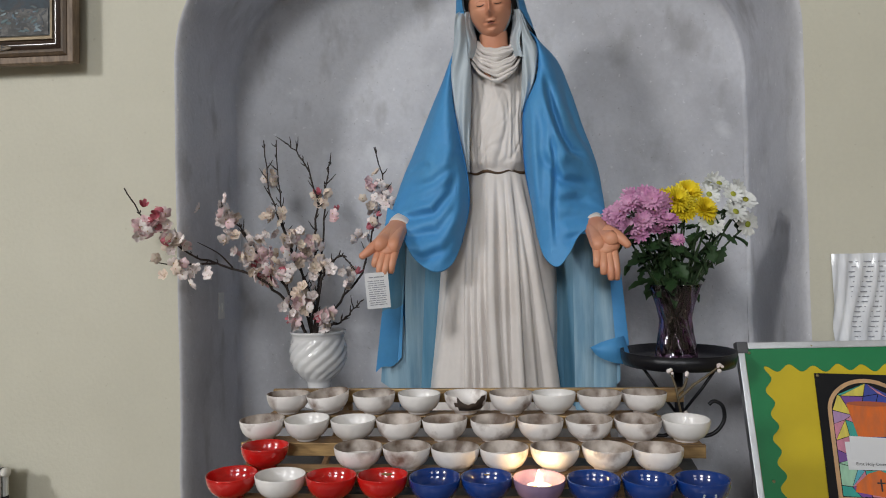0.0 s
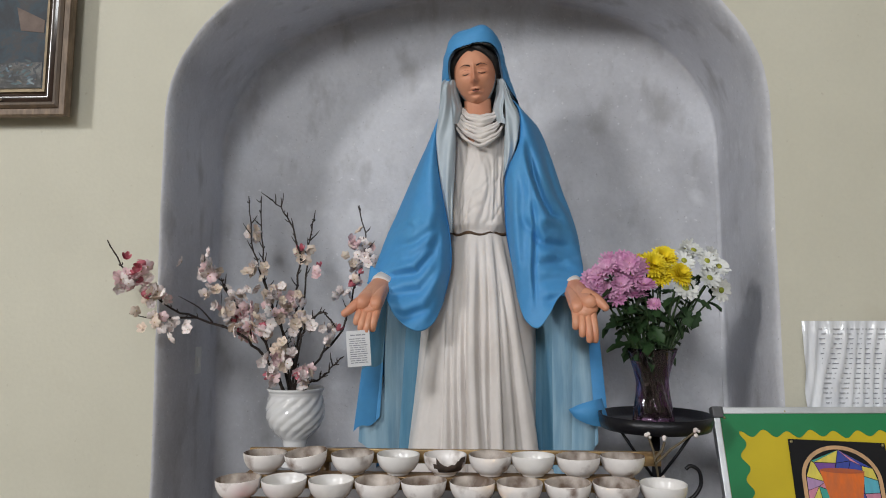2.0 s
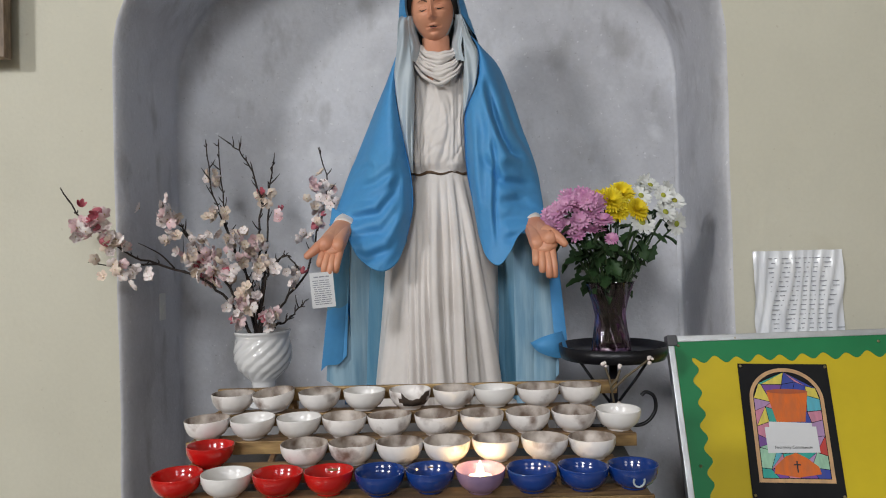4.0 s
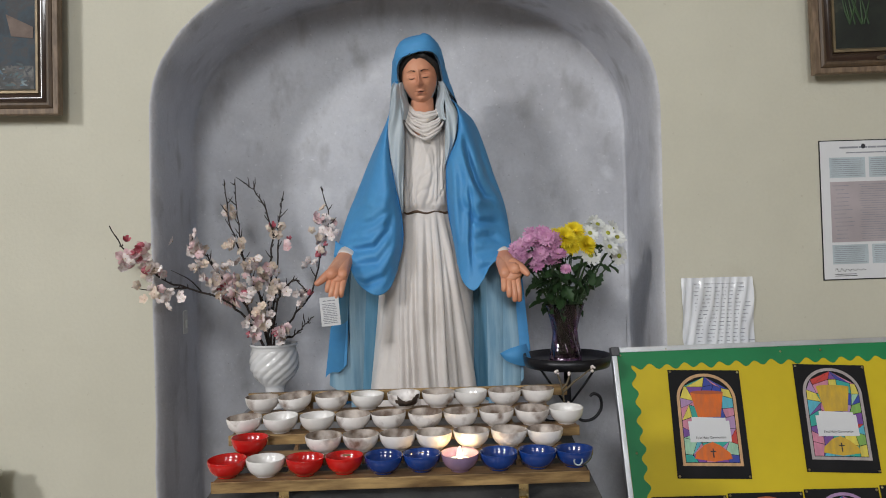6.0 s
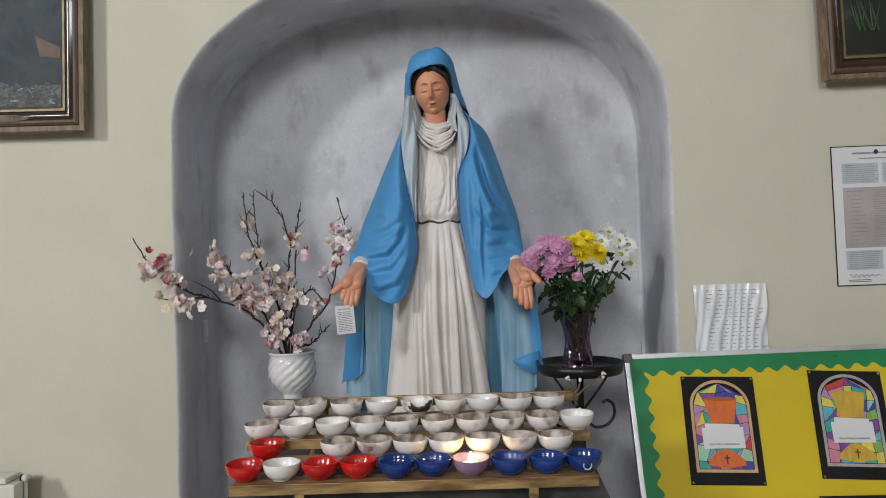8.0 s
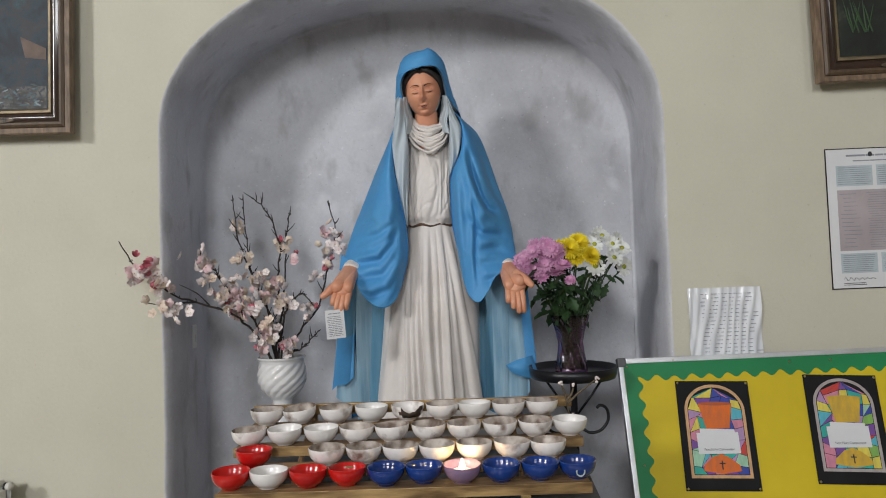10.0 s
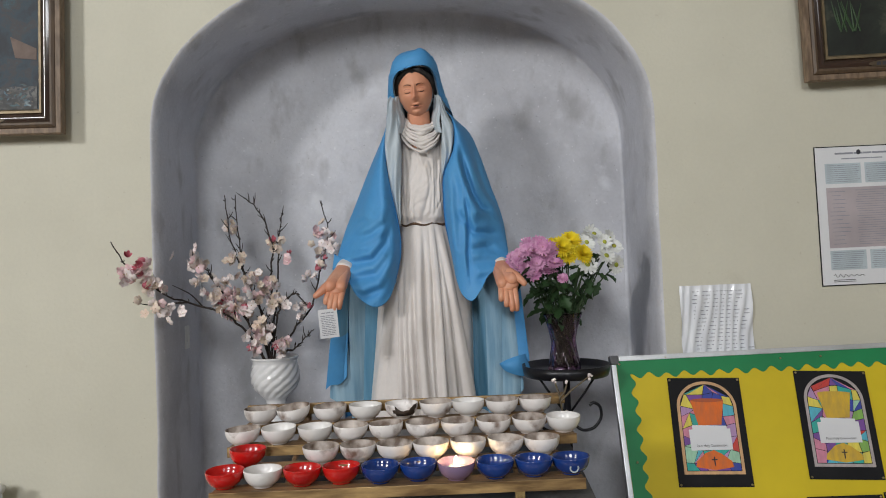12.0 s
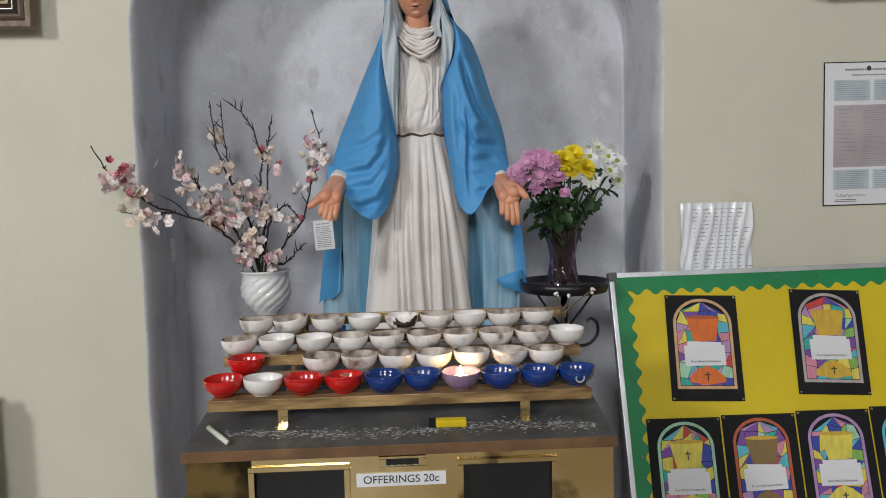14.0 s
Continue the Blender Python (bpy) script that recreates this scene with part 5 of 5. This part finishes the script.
border("border", BW - 0.030, 0.045, lambda s, d, y: (0.015 + s, y, -0.013 - d))
border("border", BH - 0.030, 0.043, lambda s, d, y: (0.013 + d, y - 0.0008, -0.016 - s))
border("border", BW - 0.030, 0.045, lambda s, d, y: (0.015 + s, y, -BH + 0.014 + d))
border("border", BH - 0.030, 0.043, lambda s, d, y: (BW - 0.013 - d, y - 0.0008, -0.016 - s))
M["pin"] = material("brass_pin", (0.5, 0.42, 0.25), None, 0.3, metal=1.0)


def pin(parent, x, z, y=-0.004):
    bm = bmesh.new()
    v = bmesh.ops.create_icosphere(bm, subdivisions=2, radius=0.0036)["verts"]
    bmesh.ops.transform(bm, matrix=Matrix.Translation((x, y, z)) @ Matrix.Diagonal((1, 0.7, 1, 1)), verts=v)
    part("pin", bm, M["pin"], parent, smooth=True)


for x, z in ((0.022, -0.022), (0.50, -0.028), (0.62, -0.028), (0.16, -0.008), (0.86, -0.028), (0.040, -0.52), (0.036, -0.30)):
    pin(board, x, z)

CRAYON = {}
for key, c in dict(orange=(0.75, 0.16, 0.02), red=(0.60, 0.05, 0.04), teal=(0.03, 0.42, 0.36), aqua=(0.10, 0.48, 0.62), navy=(0.03, 0.06, 0.40), purple=(0.20, 0.07, 0.36), lilac=(0.46, 0.28, 0.52), pink=(0.66, 0.25, 0.36), lemon=(0.78, 0.66, 0.10), ochre=(0.66, 0.42, 0.04), lime=(0.25, 0.50, 0.10), mint=(0.38, 0.66, 0.48), brown=(0.24, 0.15, 0.05), tan=(0.66, 0.40, 0.20), stone=(0.45, 0.40, 0.40), rust=(0.48, 0.10, 0.03)).items():
    CRAYON[key] = material("crayon_" + key, c, tuple(v * 0.72 + 0.03 for v in c), 0.65, scale=60, fine=260, fade=0.35, bump=0.05, streak=(1, 1, 0.35))
GLASSES = ["teal", "aqua", "navy", "purple", "lilac", "pink", "lemon", "lime", "mint", "lemon", "red", "aqua", "navy", "purple", "pink"]


def in_arch(x, z, w, low, spring, rise):
    if z < low or abs(x) > w:
        return False
    return z < spring or (x / w) ** 2 + ((z - spring) / rise) ** 2 < 1


def flat(points, y):
    bm = bmesh.new()
    front = [bm.verts.new((x, y, z)) for x, z in points]
    back = [bm.verts.new((x, y + 0.0006, z)) for x, z in points]
    bm.faces.new(front)
    for i in range(len(points)):
        j = (i + 1) % len(points)
        bm.faces.new((front[i], front[j], back[j], back[i]))
    return bm


def drawing(cx, cz, turn, seed, rim, cup, foot, w=0.21, h=0.303, win=0.086, pins=True, cross=False):
    """A coloured stained-glass window on a black sheet, pinned to the board."""
    rnd = random.Random(seed)
    m = BM @ pose(cx, -0.0034, cz, 0, turn, 0)
    sheet = thing("stained_glass_drawing", block(-w / 2, w / 2, -0.0004, 0.0004, -h / 2, h / 2), M["black"], f"child's stained-glass drawing with {'an' if cup[0] in 'ao' else 'a'} {cup} chalice, on black card", "drawing", "drawings on the display board", m=m)
    low, spring, rise = -h / 2 + 0.034, h / 2 - 0.010 - win * 0.86, win * 0.86
    band = []
    for k in range(25):
        a = math.pi * k / 24
        band.append((math.cos(a), spring + rise * math.sin(a), math.sin(a)))
    outer = [(win, low)] + [(win * c, z) for c, z, s in band] + [(-win, low)]
    t = 0.0085
    inner = [(win - t, low + t)] + [((win - t) * c, spring + (rise - t) * s) for c, z, s in band] + [(-win + t, low + t)]
    bm = bmesh.new()
    vo, vi = ([bm.verts.new((x, -0.0010, z)) for x, z in line] for line in (outer, inner))
    n = len(vo)
    for i in range(n):
        bm.faces.new((vo[i], vo[(i + 1) % n], vi[(i + 1) % n], vi[i]))
    part("arch_frame", bm, CRAYON[rim], sheet)
    # irregular coloured panes with dark lines between them
    bm = bmesh.new()
    nx, nz = 5, 8
    pts = {}
    ww, lo2, hi2 = win - t - 0.001, low + t + 0.001, spring + rise - t - 0.001
    for i in range(nx + 1):
        for j in range(nz + 1):
            x = -ww + 2 * ww * i / nx + (rnd.uniform(-0.011, 0.011) if 0 < i < nx else 0)
            z = lo2 + (hi2 - lo2) * j / nz + (rnd.uniform(-0.011, 0.011) if 0 < j < nz else 0)
            if z > spring:
                lim = ww * math.sqrt(max(0.0, 1 - ((z - spring) / (hi2 - spring)) ** 2))
                x = max(-lim, min(lim, x))
            pts[i, j] = Vector((x, -0.0009, z))
    slots = [CRAYON[k] for k in GLASSES]
    for i in range(nx):
        for j in range(nz):
            quad = [pts[i, j], pts[i + 1, j], pts[i + 1, j + 1], pts[i, j + 1]]
            mid = sum(quad, Vector()) / 4
            groups = [quad] if rnd.random() < 0.78 else [[quad[0], quad[1], quad[2]], [quad[0], quad[2], quad[3]]]
            for g in groups:
                c = sum(g, Vector()) / len(g)
                vs = [bm.verts.new(c + (p - c) * 0.95) for p in g]
                if len({(round(v.co.x, 5), round(v.co.z, 5)) for v in vs}) < 3:
                    continue
                bm.faces.new(vs).material_index = rnd.randrange(len(slots))
    part("coloured_panes", bm, slots, sheet, "mosaic of crayoned colours")
    part("chalice", flat([(-0.046, 0.086), (0.050, 0.088), (0.036, 0.018), (-0.030, 0.016)], -0.0017), CRAYON[cup], sheet)
    part("chalice_rim", flat([(0.002 + 0.048 * math.cos(2 * math.pi * k / 20), 0.087 + 0.0055 * math.sin(2 * math.pi * k / 20)) for k in range(20)], -0.0023), CRAYON["rust" if cup == "orange" else "ochre"], sheet)
    part("chalice_foot", flat([(-0.050, -0.098), (-0.046, -0.082), (-0.020, -0.060), (0.004, -0.052), (0.026, -0.062), (0.052, -0.082), (0.056, -0.098), (0.004, -0.106)], -0.0017), CRAYON[foot], sheet)
    bm = bmesh.new()
    zc = 0.05 if cross else -0.083
    box(bm, 0.0015, 0.0045, -0.0030, -0.0024, zc - 0.012, zc + 0.013)
    box(bm, -0.005, 0.011, -0.0030, -0.0024, zc + 0.0035, zc + 0.0065)
    part("cross", bm, M["blackink"], sheet)
    tilt = rnd.uniform(-2, 2)
    lab = part("label", block(-0.060, 0.058, -0.0030, -0.0024, -0.052, 0.006, m=pose(0, 0, 0, 0, tilt, 0)), M["paper"], sheet, "white paper label")
    part("label", block(-0.050, 0.048, -0.0040, -0.0034, -0.030, 0.016, m=pose(0, 0, 0, 0, -tilt, 0)), M["paper"], sheet, "white paper label")
    words = bpy.data.curves.new("words", "FONT")
    words.body, words.size, words.align_x, words.align_y = "First Holy Communion", 0.0092, "CENTER", "CENTER"
    words.materials.append(M["blackink"])
    wob = new("words", words)
    wob.parent = lab
    wob.matrix_basis = pose(0, -0.0042, -0.040, 90, 0, 0) @ pose(0, 0, 0, 0, 0, -tilt)
    if pins:
        for x, z in ((-w / 2 + 0.006, h / 2 - 0.006), (w / 2 - 0.006, h / 2 - 0.006), (-w / 2 + 0.006, -h / 2 + 0.006), (w / 2 - 0.006, -h / 2 + 0.006)):
            pin(sheet, x, z, -0.002)
    return sheet


drawing(0.2545, -0.2255, 2.6, 1, "tan", "orange", "orange")
drawing(0.6250, -0.2240, 3.4, 2, "stone", "ochre", "ochre")
drawing(0.1640, -0.571, 1.0, 3, "mint", "lemon", "lemon", win=0.080, cross=True)
drawing(0.3790, -0.570, 1.0, 4, "rust", "brown", "brown", win=0.080)
drawing(0.5940, -0.568, 1.0, 5, "lilac", "lemon", "lemon", win=0.080)
drawing(0.8090, -0.566, 1.0, 6, "aqua", "pink", "orange", win=0.080)

# ---------- papers on the wall ----------
rnd = random.Random(8)
bm = bmesh.new()
NX, NZ = 40, 40
rows = []
for j in range(NZ + 1):
    row = []
    for i in range(NX + 1):
        u, v = i / NX, j / NZ
        crease = 0.0085 * abs(math.sin(26 * u + 5 * v + 2.0 * noise.noise((u * 3, v * 2, 0)))) ** 3 * min(1, 3 * (1 - abs(2 * v - 0.9)))
        row.append(bm.verts.new((0.766 + 0.218 * u + 0.0007 * noise.noise((v * 6, u, 1)), -0.003 - max(0, crease) - 0.002 * noise.noise((u * 4, v * 4, 2)) ** 2, 1.437 - 0.30 * v + 0.001 * noise.noise((u * 6, 3, v)))))
    rows.append(row)
for p, q in zip(rows, rows[1:]):
    for i in range(NX):
        bm.faces.new((p[i], p[i + 1], q[i + 1], q[i]))
sheet = thing("plastic_sleeve", bm, M["sleeve"], "crinkled plastic sleeve with a written sheet, fixed to the wall", "paper", smooth=True)
bm = bmesh.new()
for k in range(20):
    z = 1.418 - 0.0115 * k
    x = 0.80 + rnd.uniform(0, 0.012)
    while x < 0.955 + rnd.uniform(-0.03, 0.012):
        ln = rnd.uniform(0.006, 0.022)
        box(bm, x, x + ln, -0.0078, -0.0072, z - 0.0009, z + 0.0009)
        x += ln + rnd.uniform(0.003, 0.008)
part("handwriting", bm, M["ink"], sheet)

nm = pose(1.3500, -0.0020, 1.632, 0, -0.4, 0)
notice = thing("notice", block(-0.1485, 0.1485, -0.0008, 0.0008, -0.213, 0.213), M["black"], "laminated printed notice with a dark edge on the wall", "notice", m=nm)
part("sheet", block(-0.1455, 0.1455, -0.0014, -0.0009, -0.210, 0.210), M["paper"], notice, "pale blue-white printed sheet")
part("panel", block(-0.118, 0.140, -0.0018, -0.00145, -0.098, 0.086), M["pinkpanel"], notice, "pale rose text panel")
for a, b, c, d in ((-0.118, -0.008, 0.098, 0.160), (0.004, 0.138, 0.098, 0.160), (-0.118, -0.008, -0.165, -0.106), (0.004, 0.138, -0.165, -0.106)):
    part("panel", block(a, b, -0.0018, -0.00145, c, d), M["bluepanel"], notice, "pale blue text panel")
    bm = bmesh.new()
    bars(bm, a + 0.003, b - 0.003, c + 0.003, d - 0.003, 9, -0.0019, 0.0014, rnd, ragged=0.12, gaps=0.02)
    part("print", bm, M["ink"], notice)
bm = bmesh.new()
bars(bm, -0.112, -0.040, -0.092, 0.080, 14, -0.0019, 0.0018, rnd, ragged=0.5)
bars(bm, -0.030, 0.134, -0.092, 0.080, 24, -0.0019, 0.0014, rnd, ragged=0.15, gaps=0.015)
part("print", bm, M["ink"], notice)
bm = bmesh.new()
bars(bm, -0.085, 0.080, 0.184, 0.196, 1, -0.0015, 0.0055, rnd, ragged=0.0, gaps=0.012)
bars(bm, -0.065, 0.060, 0.170, 0.178, 1, -0.0015, 0.0035, rnd, ragged=0.0, gaps=0.01)
part("heading", bm, M["ink"], notice)
bm = bmesh.new()
tube([(-0.112 + 0.005 * k, -0.0018, -0.183 + 0.007 * math.sin(k * 1.9) * (1 - k / 26)) for k in range(20)], 0.0008, 5, bm)
part("signature", bm, M["blackink"], notice)
bm = bmesh.new()
bars(bm, -0.118, -0.04, -0.203, -0.193, 2, -0.0015, 0.0018, rnd, ragged=0.2)
part("print", bm, M["blackink"], notice)
part("emblem", flat([(-0.012 + 0.0065 * math.cos(2 * math.pi * k / 24), 0.193 + 0.0075 * math.sin(2 * math.pi * k / 24)) for k in range(24)], -0.0024), M["blackink"], notice)

# ---------- framed pictures ----------
M["oldwood"] = material("aged_frame_wood", (0.11, 0.07, 0.04), (0.07, 0.045, 0.028), 0.5, scale=14, fine=80, streak=(6, 6, 1), bump=0.1)
M["palewood"] = material("worn_pale_frame_edge", (0.24, 0.165, 0.11), (0.12, 0.08, 0.05), 0.55, scale=20, fine=90, streak=(4, 4, 1), bump=0.15)
M["gloss"] = material("dark_glossy_moulding", (0.045, 0.025, 0.018), (0.03, 0.018, 0.014), 0.22, scale=12, coat=0.3, bump=0.0)
M["gilt"] = material("dull_gilt_slip", (0.26, 0.20, 0.12), (0.17, 0.13, 0.08), 0.45, metal=0.4, scale=30)
M["plaque"] = material("engraved_brass_plaque", (0.11, 0.08, 0.05), (0.07, 0.05, 0.03), 0.5, metal=0.3)


def painting_material(name, stops, scale):
    m = bpy.data.materials.new(name)
    m.use_nodes = True
    nt = m.node_tree
    b = nt.nodes["Principled BSDF"]
    b.inputs["Roughness"].default_value = 0.6
    co = nt.nodes.new("ShaderNodeTexCoord")
    n1 = nt.nodes.new("ShaderNodeTexNoise")
    n1.inputs["Roughness"].default_value = 0.68
    n1.inputs["Scale"].default_value, n1.inputs["Detail"].default_value, n1.inputs["Distortion"].default_value = scale, 9, 0.35
    nt.links.new(co.outputs["Object"], n1.inputs["Vector"])
    ramp = nt.nodes.new("ShaderNodeValToRGB")
    el = ramp.color_ramp.elements
    for k, (p, c) in enumerate(stops):
        e = el[k] if k < 2 else el.new(p)
        e.position, e.color = p, (*c, 1)
    nt.links.new(n1.outputs[0], ramp.inputs[0])
    nt.links.new(ramp.outputs[0], b.inputs["Base Color"])
    bp = nt.nodes.new("ShaderNodeBump")
    bp.inputs["Strength"].default_value, bp.inputs["Distance"].default_value = 0.3, 0.003
    nt.links.new(n1.outputs[0], bp.inputs["Height"])
    nt.links.new(bp.outputs[0], b.inputs["Normal"])
    return m


M["paint_blue"] = painting_material("blue_grey_oil_paint", [(0.30, (0.006, 0.009, 0.014)), (0.80, (0.12, 0.16, 0.19)), (0.42, (0.012, 0.019, 0.030)), (0.50, (0.014, 0.036, 0.055)), (0.57, (0.036, 0.032, 0.037)), (0.64, (0.022, 0.055, 0.072))], 9)
M["paint_rock"] = painting_material("pale_rock_oil_paint", [(0.32, (0.02, 0.024, 0.028)), (0.72, (0.20, 0.20, 0.195)), (0.5, (0.05, 0.05, 0.05))], 26)
M["paint_dark"] = painting_material("dark_green_oil_paint", [(0.35, (0.006, 0.007, 0.006)), (0.75, (0.10, 0.10, 0.07)), (0.55, (0.016, 0.022, 0.016))], 7)
M["paint_skin"] = painting_material("ochre_oil_paint", [(0.3, (0.08, 0.05, 0.04)), (0.7, (0.20, 0.14, 0.11))], 12)


def moulding(x0, x1, z0, z1, profile):
    """A mitred frame: (inset, depth from the wall) pairs swept round a rectangle."""
    bm = bmesh.new()
    rings = [[bm.verts.new(p) for p in ((x0 + d, -y, z0 + d), (x1 - d, -y, z0 + d), (x1 - d, -y, z1 - d), (x0 + d, -y, z1 - d))] for d, y in profile]
    for p, q in zip(rings, rings[1:]):
        for i in range(4):
            bm.faces.new((p[i], p[(i + 1) % 4], q[(i + 1) % 4], q[i]))
    return bm


def framed_picture(x0, x1, z0, z1, canvas, label, tilt, plaque):
    pic = thing("framed_picture", None, None, label, "picture", "framed pictures on the wall")
    cx, cz = (x0 + x1) / 2, (z0 + z1) / 2
    pic.matrix_world = pose(cx, -0.026, cz, 0, tilt, 0)
    a, b, c, d = x0 - cx, x1 - cx, z0 - cz, z1 - cz
    part("outer_moulding", moulding(a, b, c, d, [(0.004, 0.004), (0.0, 0.010), (0.0, 0.030), (0.002, 0.033), (0.016, 0.033), (0.018, 0.028)]), M["palewood"], pic, "worn pale outer edge")
    part("middle_moulding", moulding(a, b, c, d, [(0.018, 0.028), (0.020, 0.031), (0.027, 0.035), (0.033, 0.034), (0.036, 0.030)]), M["oldwood"], pic, "brown wooden moulding")
    part("inner_moulding", moulding(a, b, c, d, [(0.036 + 0.0028 * k, 0.030 - 0.0012 * k + 0.010 * math.sin(math.pi * k / 10)) for k in range(11)]), M["gloss"], pic, "dark glossy moulding", smooth=True)
    part("slip", moulding(a, b, c, d, [(0.064, 0.018), (0.065, 0.022), (0.072, 0.021), (0.078, 0.012), (0.079, 0.008)]), M["gilt"], pic, "dull gilt inner slip")
    part("backboard", block(a + 0.006, b - 0.006, -0.0035, 0.002, c + 0.006, d - 0.006), M["oldwood"], pic)
    part("hanger", block(a + 0.10, b - 0.10, 0.0025, 0.0255, c + 0.10, d - 0.10), M["oldwood"], pic)
    cv = part("canvas", block(a + 0.076, b - 0.076, -0.010, -0.004, c + 0.076, d - 0.076), canvas, pic, "dark oil painting")
    if plaque:
        x, z, word = plaque
        pl = part("plaque", lathe([(0.003, -0.0), (0.011, 0.0), (0.012, 0.002), (0.011, 0.003), (0.001, 0.0032)], 24), M["plaque"], pic, "small engraved plaque", m=pose(x, -0.0335, c + 0.041, 90, 0, 0) @ Matrix.Diagonal((6.5, 1, 1, 1)))
        pl.name = "plaque"
        if word:
            w = bpy.data.curves.new("engraving", "FONT")
            w.body, w.size, w.align_x, w.align_y = word, 0.0225, "RIGHT", "CENTER"
            w.materials.append(M["blackink"])
            wo = new("engraving", w)
            wo.parent = pic
            wo.matrix_basis = pose(x + 0.062, -0.0372, c + 0.041, 90, 0, 0)
        else:
            bm = bmesh.new()
            for k in range(6):
                box(bm, x - 0.055 + 0.018 * k, x - 0.043 + 0.018 * k, -0.0374, -0.0368, c + 0.036, c + 0.046)
            part("engraving", bm, M["blackink"], pic)
    return pic, a, c


pic, a, c = framed_picture(-1.720, -1.055, 1.968, 2.80, M["paint_blue"], "blue-grey oil painting in a brown moulded wooden frame", 0.6, (0.088, 0, "TIME"))
part("painted_ground", block(a + 0.080, 0.2495, -0.0112, -0.0103, c + 0.080, c + 0.148), M["paint_rock"], pic, "pale painted rocks")
part("brush_mark", flat([(0.17, c + 0.30), (0.2490, c + 0.262), (0.2490, c + 0.228), (0.185, c + 0.235)], -0.0115), M["paint_skin"], pic)
rnd = random.Random(3)
DABS = [material("oil_dab_" + k, v, tuple(q * 0.6 for q in v), 0.5, scale=60, fine=150, fade=0.6, bump=0.12) for k, v in dict(navy=(0.012, 0.022, 0.035), teal=(0.03, 0.085, 0.10), blue=(0.06, 0.13, 0.18), mauve=(0.09, 0.07, 0.08), sand=(0.14, 0.11, 0.08), ice=(0.20, 0.27, 0.30), slate=(0.035, 0.045, 0.055)).items()]
bm = bmesh.new()
for k in range(260):
    x, z = rnd.uniform(-0.24, 0.238), c + rnd.uniform(0.088, 0.155)
    ln, wd = rnd.uniform(0.004, 0.013), rnd.uniform(0.002, 0.0045)
    turn = rnd.gauss(10, 35)
    ca, sa = math.cos(radians(turn)), math.sin(radians(turn))
    y = -0.0111 - 0.000004 * k
    ring_pts = []
    for j in range(9):
        t = 2 * math.pi * j / 9
        px, pz = ln * math.cos(t) * rnd.uniform(0.7, 1.1), wd * math.sin(t) * rnd.uniform(0.7, 1.1)
        ring_pts.append(bm.verts.new((max(-0.25, min(0.2495, x + px * ca - pz * sa)), y, max(c + 0.081, z + px * sa + pz * ca))))
    bm.faces.new(ring_pts).material_index = rnd.choice((2, 6, 6, 3, 0, 1, 0, 4, 5))
tagged(part("brushwork", bm, DABS, pic, "thick dabs of blue and grey oil paint"), kind="stuff")
pic, a, c = framed_picture(1.158, 1.83, 2.040, 2.88, M["paint_dark"], "dark oil painting in a brown moulded wooden frame", -1.0, (-0.075, 0, ""))
bm = bmesh.new()
rnd = random.Random(14)
for k in range(9):
    x = -0.20 + rnd.uniform(-0.02, 0.05)
    e = x + rnd.uniform(-0.05, 0.06)
    tube([(x, -0.0106, c + 0.150), ((x + e) / 2, -0.0108, c + 0.19), (e, -0.0106, c + 0.225 + rnd.uniform(0, 0.03))], [0.0028, 0.003, 0.0008], 5, bm)
part("painted_leaves", bm, M["leaf"], pic)

# ---------- radiator, switch ----------
rad = thing("radiator", None, None, "white enamelled panel radiator on the wall", "radiator")
for k in range(9):
    z1 = 0.932 - 0.0765 * k
    part("panel", block(-2.316, -1.247, -0.128, -0.086, z1 - 0.070, z1, bevel=0.006), M["enamel"], rad, "flat horizontal enamelled tube")
for x0, x1 in ((-2.308, -2.262), (-1.295, -1.2585)):
    part("side_column", block(x0, x1, -0.0855, -0.046, 0.25, 0.932, bevel=0.005), M["enamel"], rad)
part("top_grille", block(-2.312, -1.275, -0.124, -0.050, 0.9335, 0.950, bevel=0.004), M["enamel"], rad)
for x in (-2.1, -1.45):
    bm = bmesh.new()
    box(bm, x - 0.02, x + 0.02, -0.0855, -0.0005, 0.35, 0.85)
    part("wall_bracket", bm, M["enamel"], rad)
valve = part("valve", tube([(-1.2580, -0.075, 0.936), (-1.2525, -0.075, 0.936)], 0.012, 12), M["iron"], rad, "black valve nut", smooth=True)
part("valve_body", tube([(-1.2523, -0.075, 0.936), (-1.239, -0.075, 0.936)], 0.0115, 12), M["enamel"], rad, smooth=True)
part("pipe", tube([(-1.249, -0.075, 0.927), (-1.249, -0.075, 0.0)], 0.0070, 10), M["alu"], rad, "bare metal supply pipe", smooth=True)
for z in (0.872, 0.800):
    part("pipe_joint", tube([(-1.249, -0.075, z - 0.006), (-1.249, -0.075, z + 0.006)], 0.0098, 10), M["iron"], rad, smooth=True)
sw = thing("wall_switch", block(-0.828, -0.816, 0.225, 0.262, 1.285, 1.362, bevel=0.003), M["white"], "narrow white switch plate on the niche's side", "switch")
part("rocker", block(-0.8155, -0.811, 0.238, 0.248, 1.305, 1.330, bevel=0.001), M["white"], sw)

# pale bent tube imitating a reflection on the end blue bowl
mark = thing("sticker", tube([(0.3045 + 0.0085 * math.cos(a), -0.6375 + 0.003 * abs(math.cos(a)) + 0.0035 * math.sin(a) * -1, 1.092 + 0.009 * math.sin(a)) for a in np.linspace(math.pi * 0.85, math.pi * 2.15, 14)], 0.0016, 6), M["bluepanel"], "pale curve imitating a reflection on a blue bowl", "sticker")
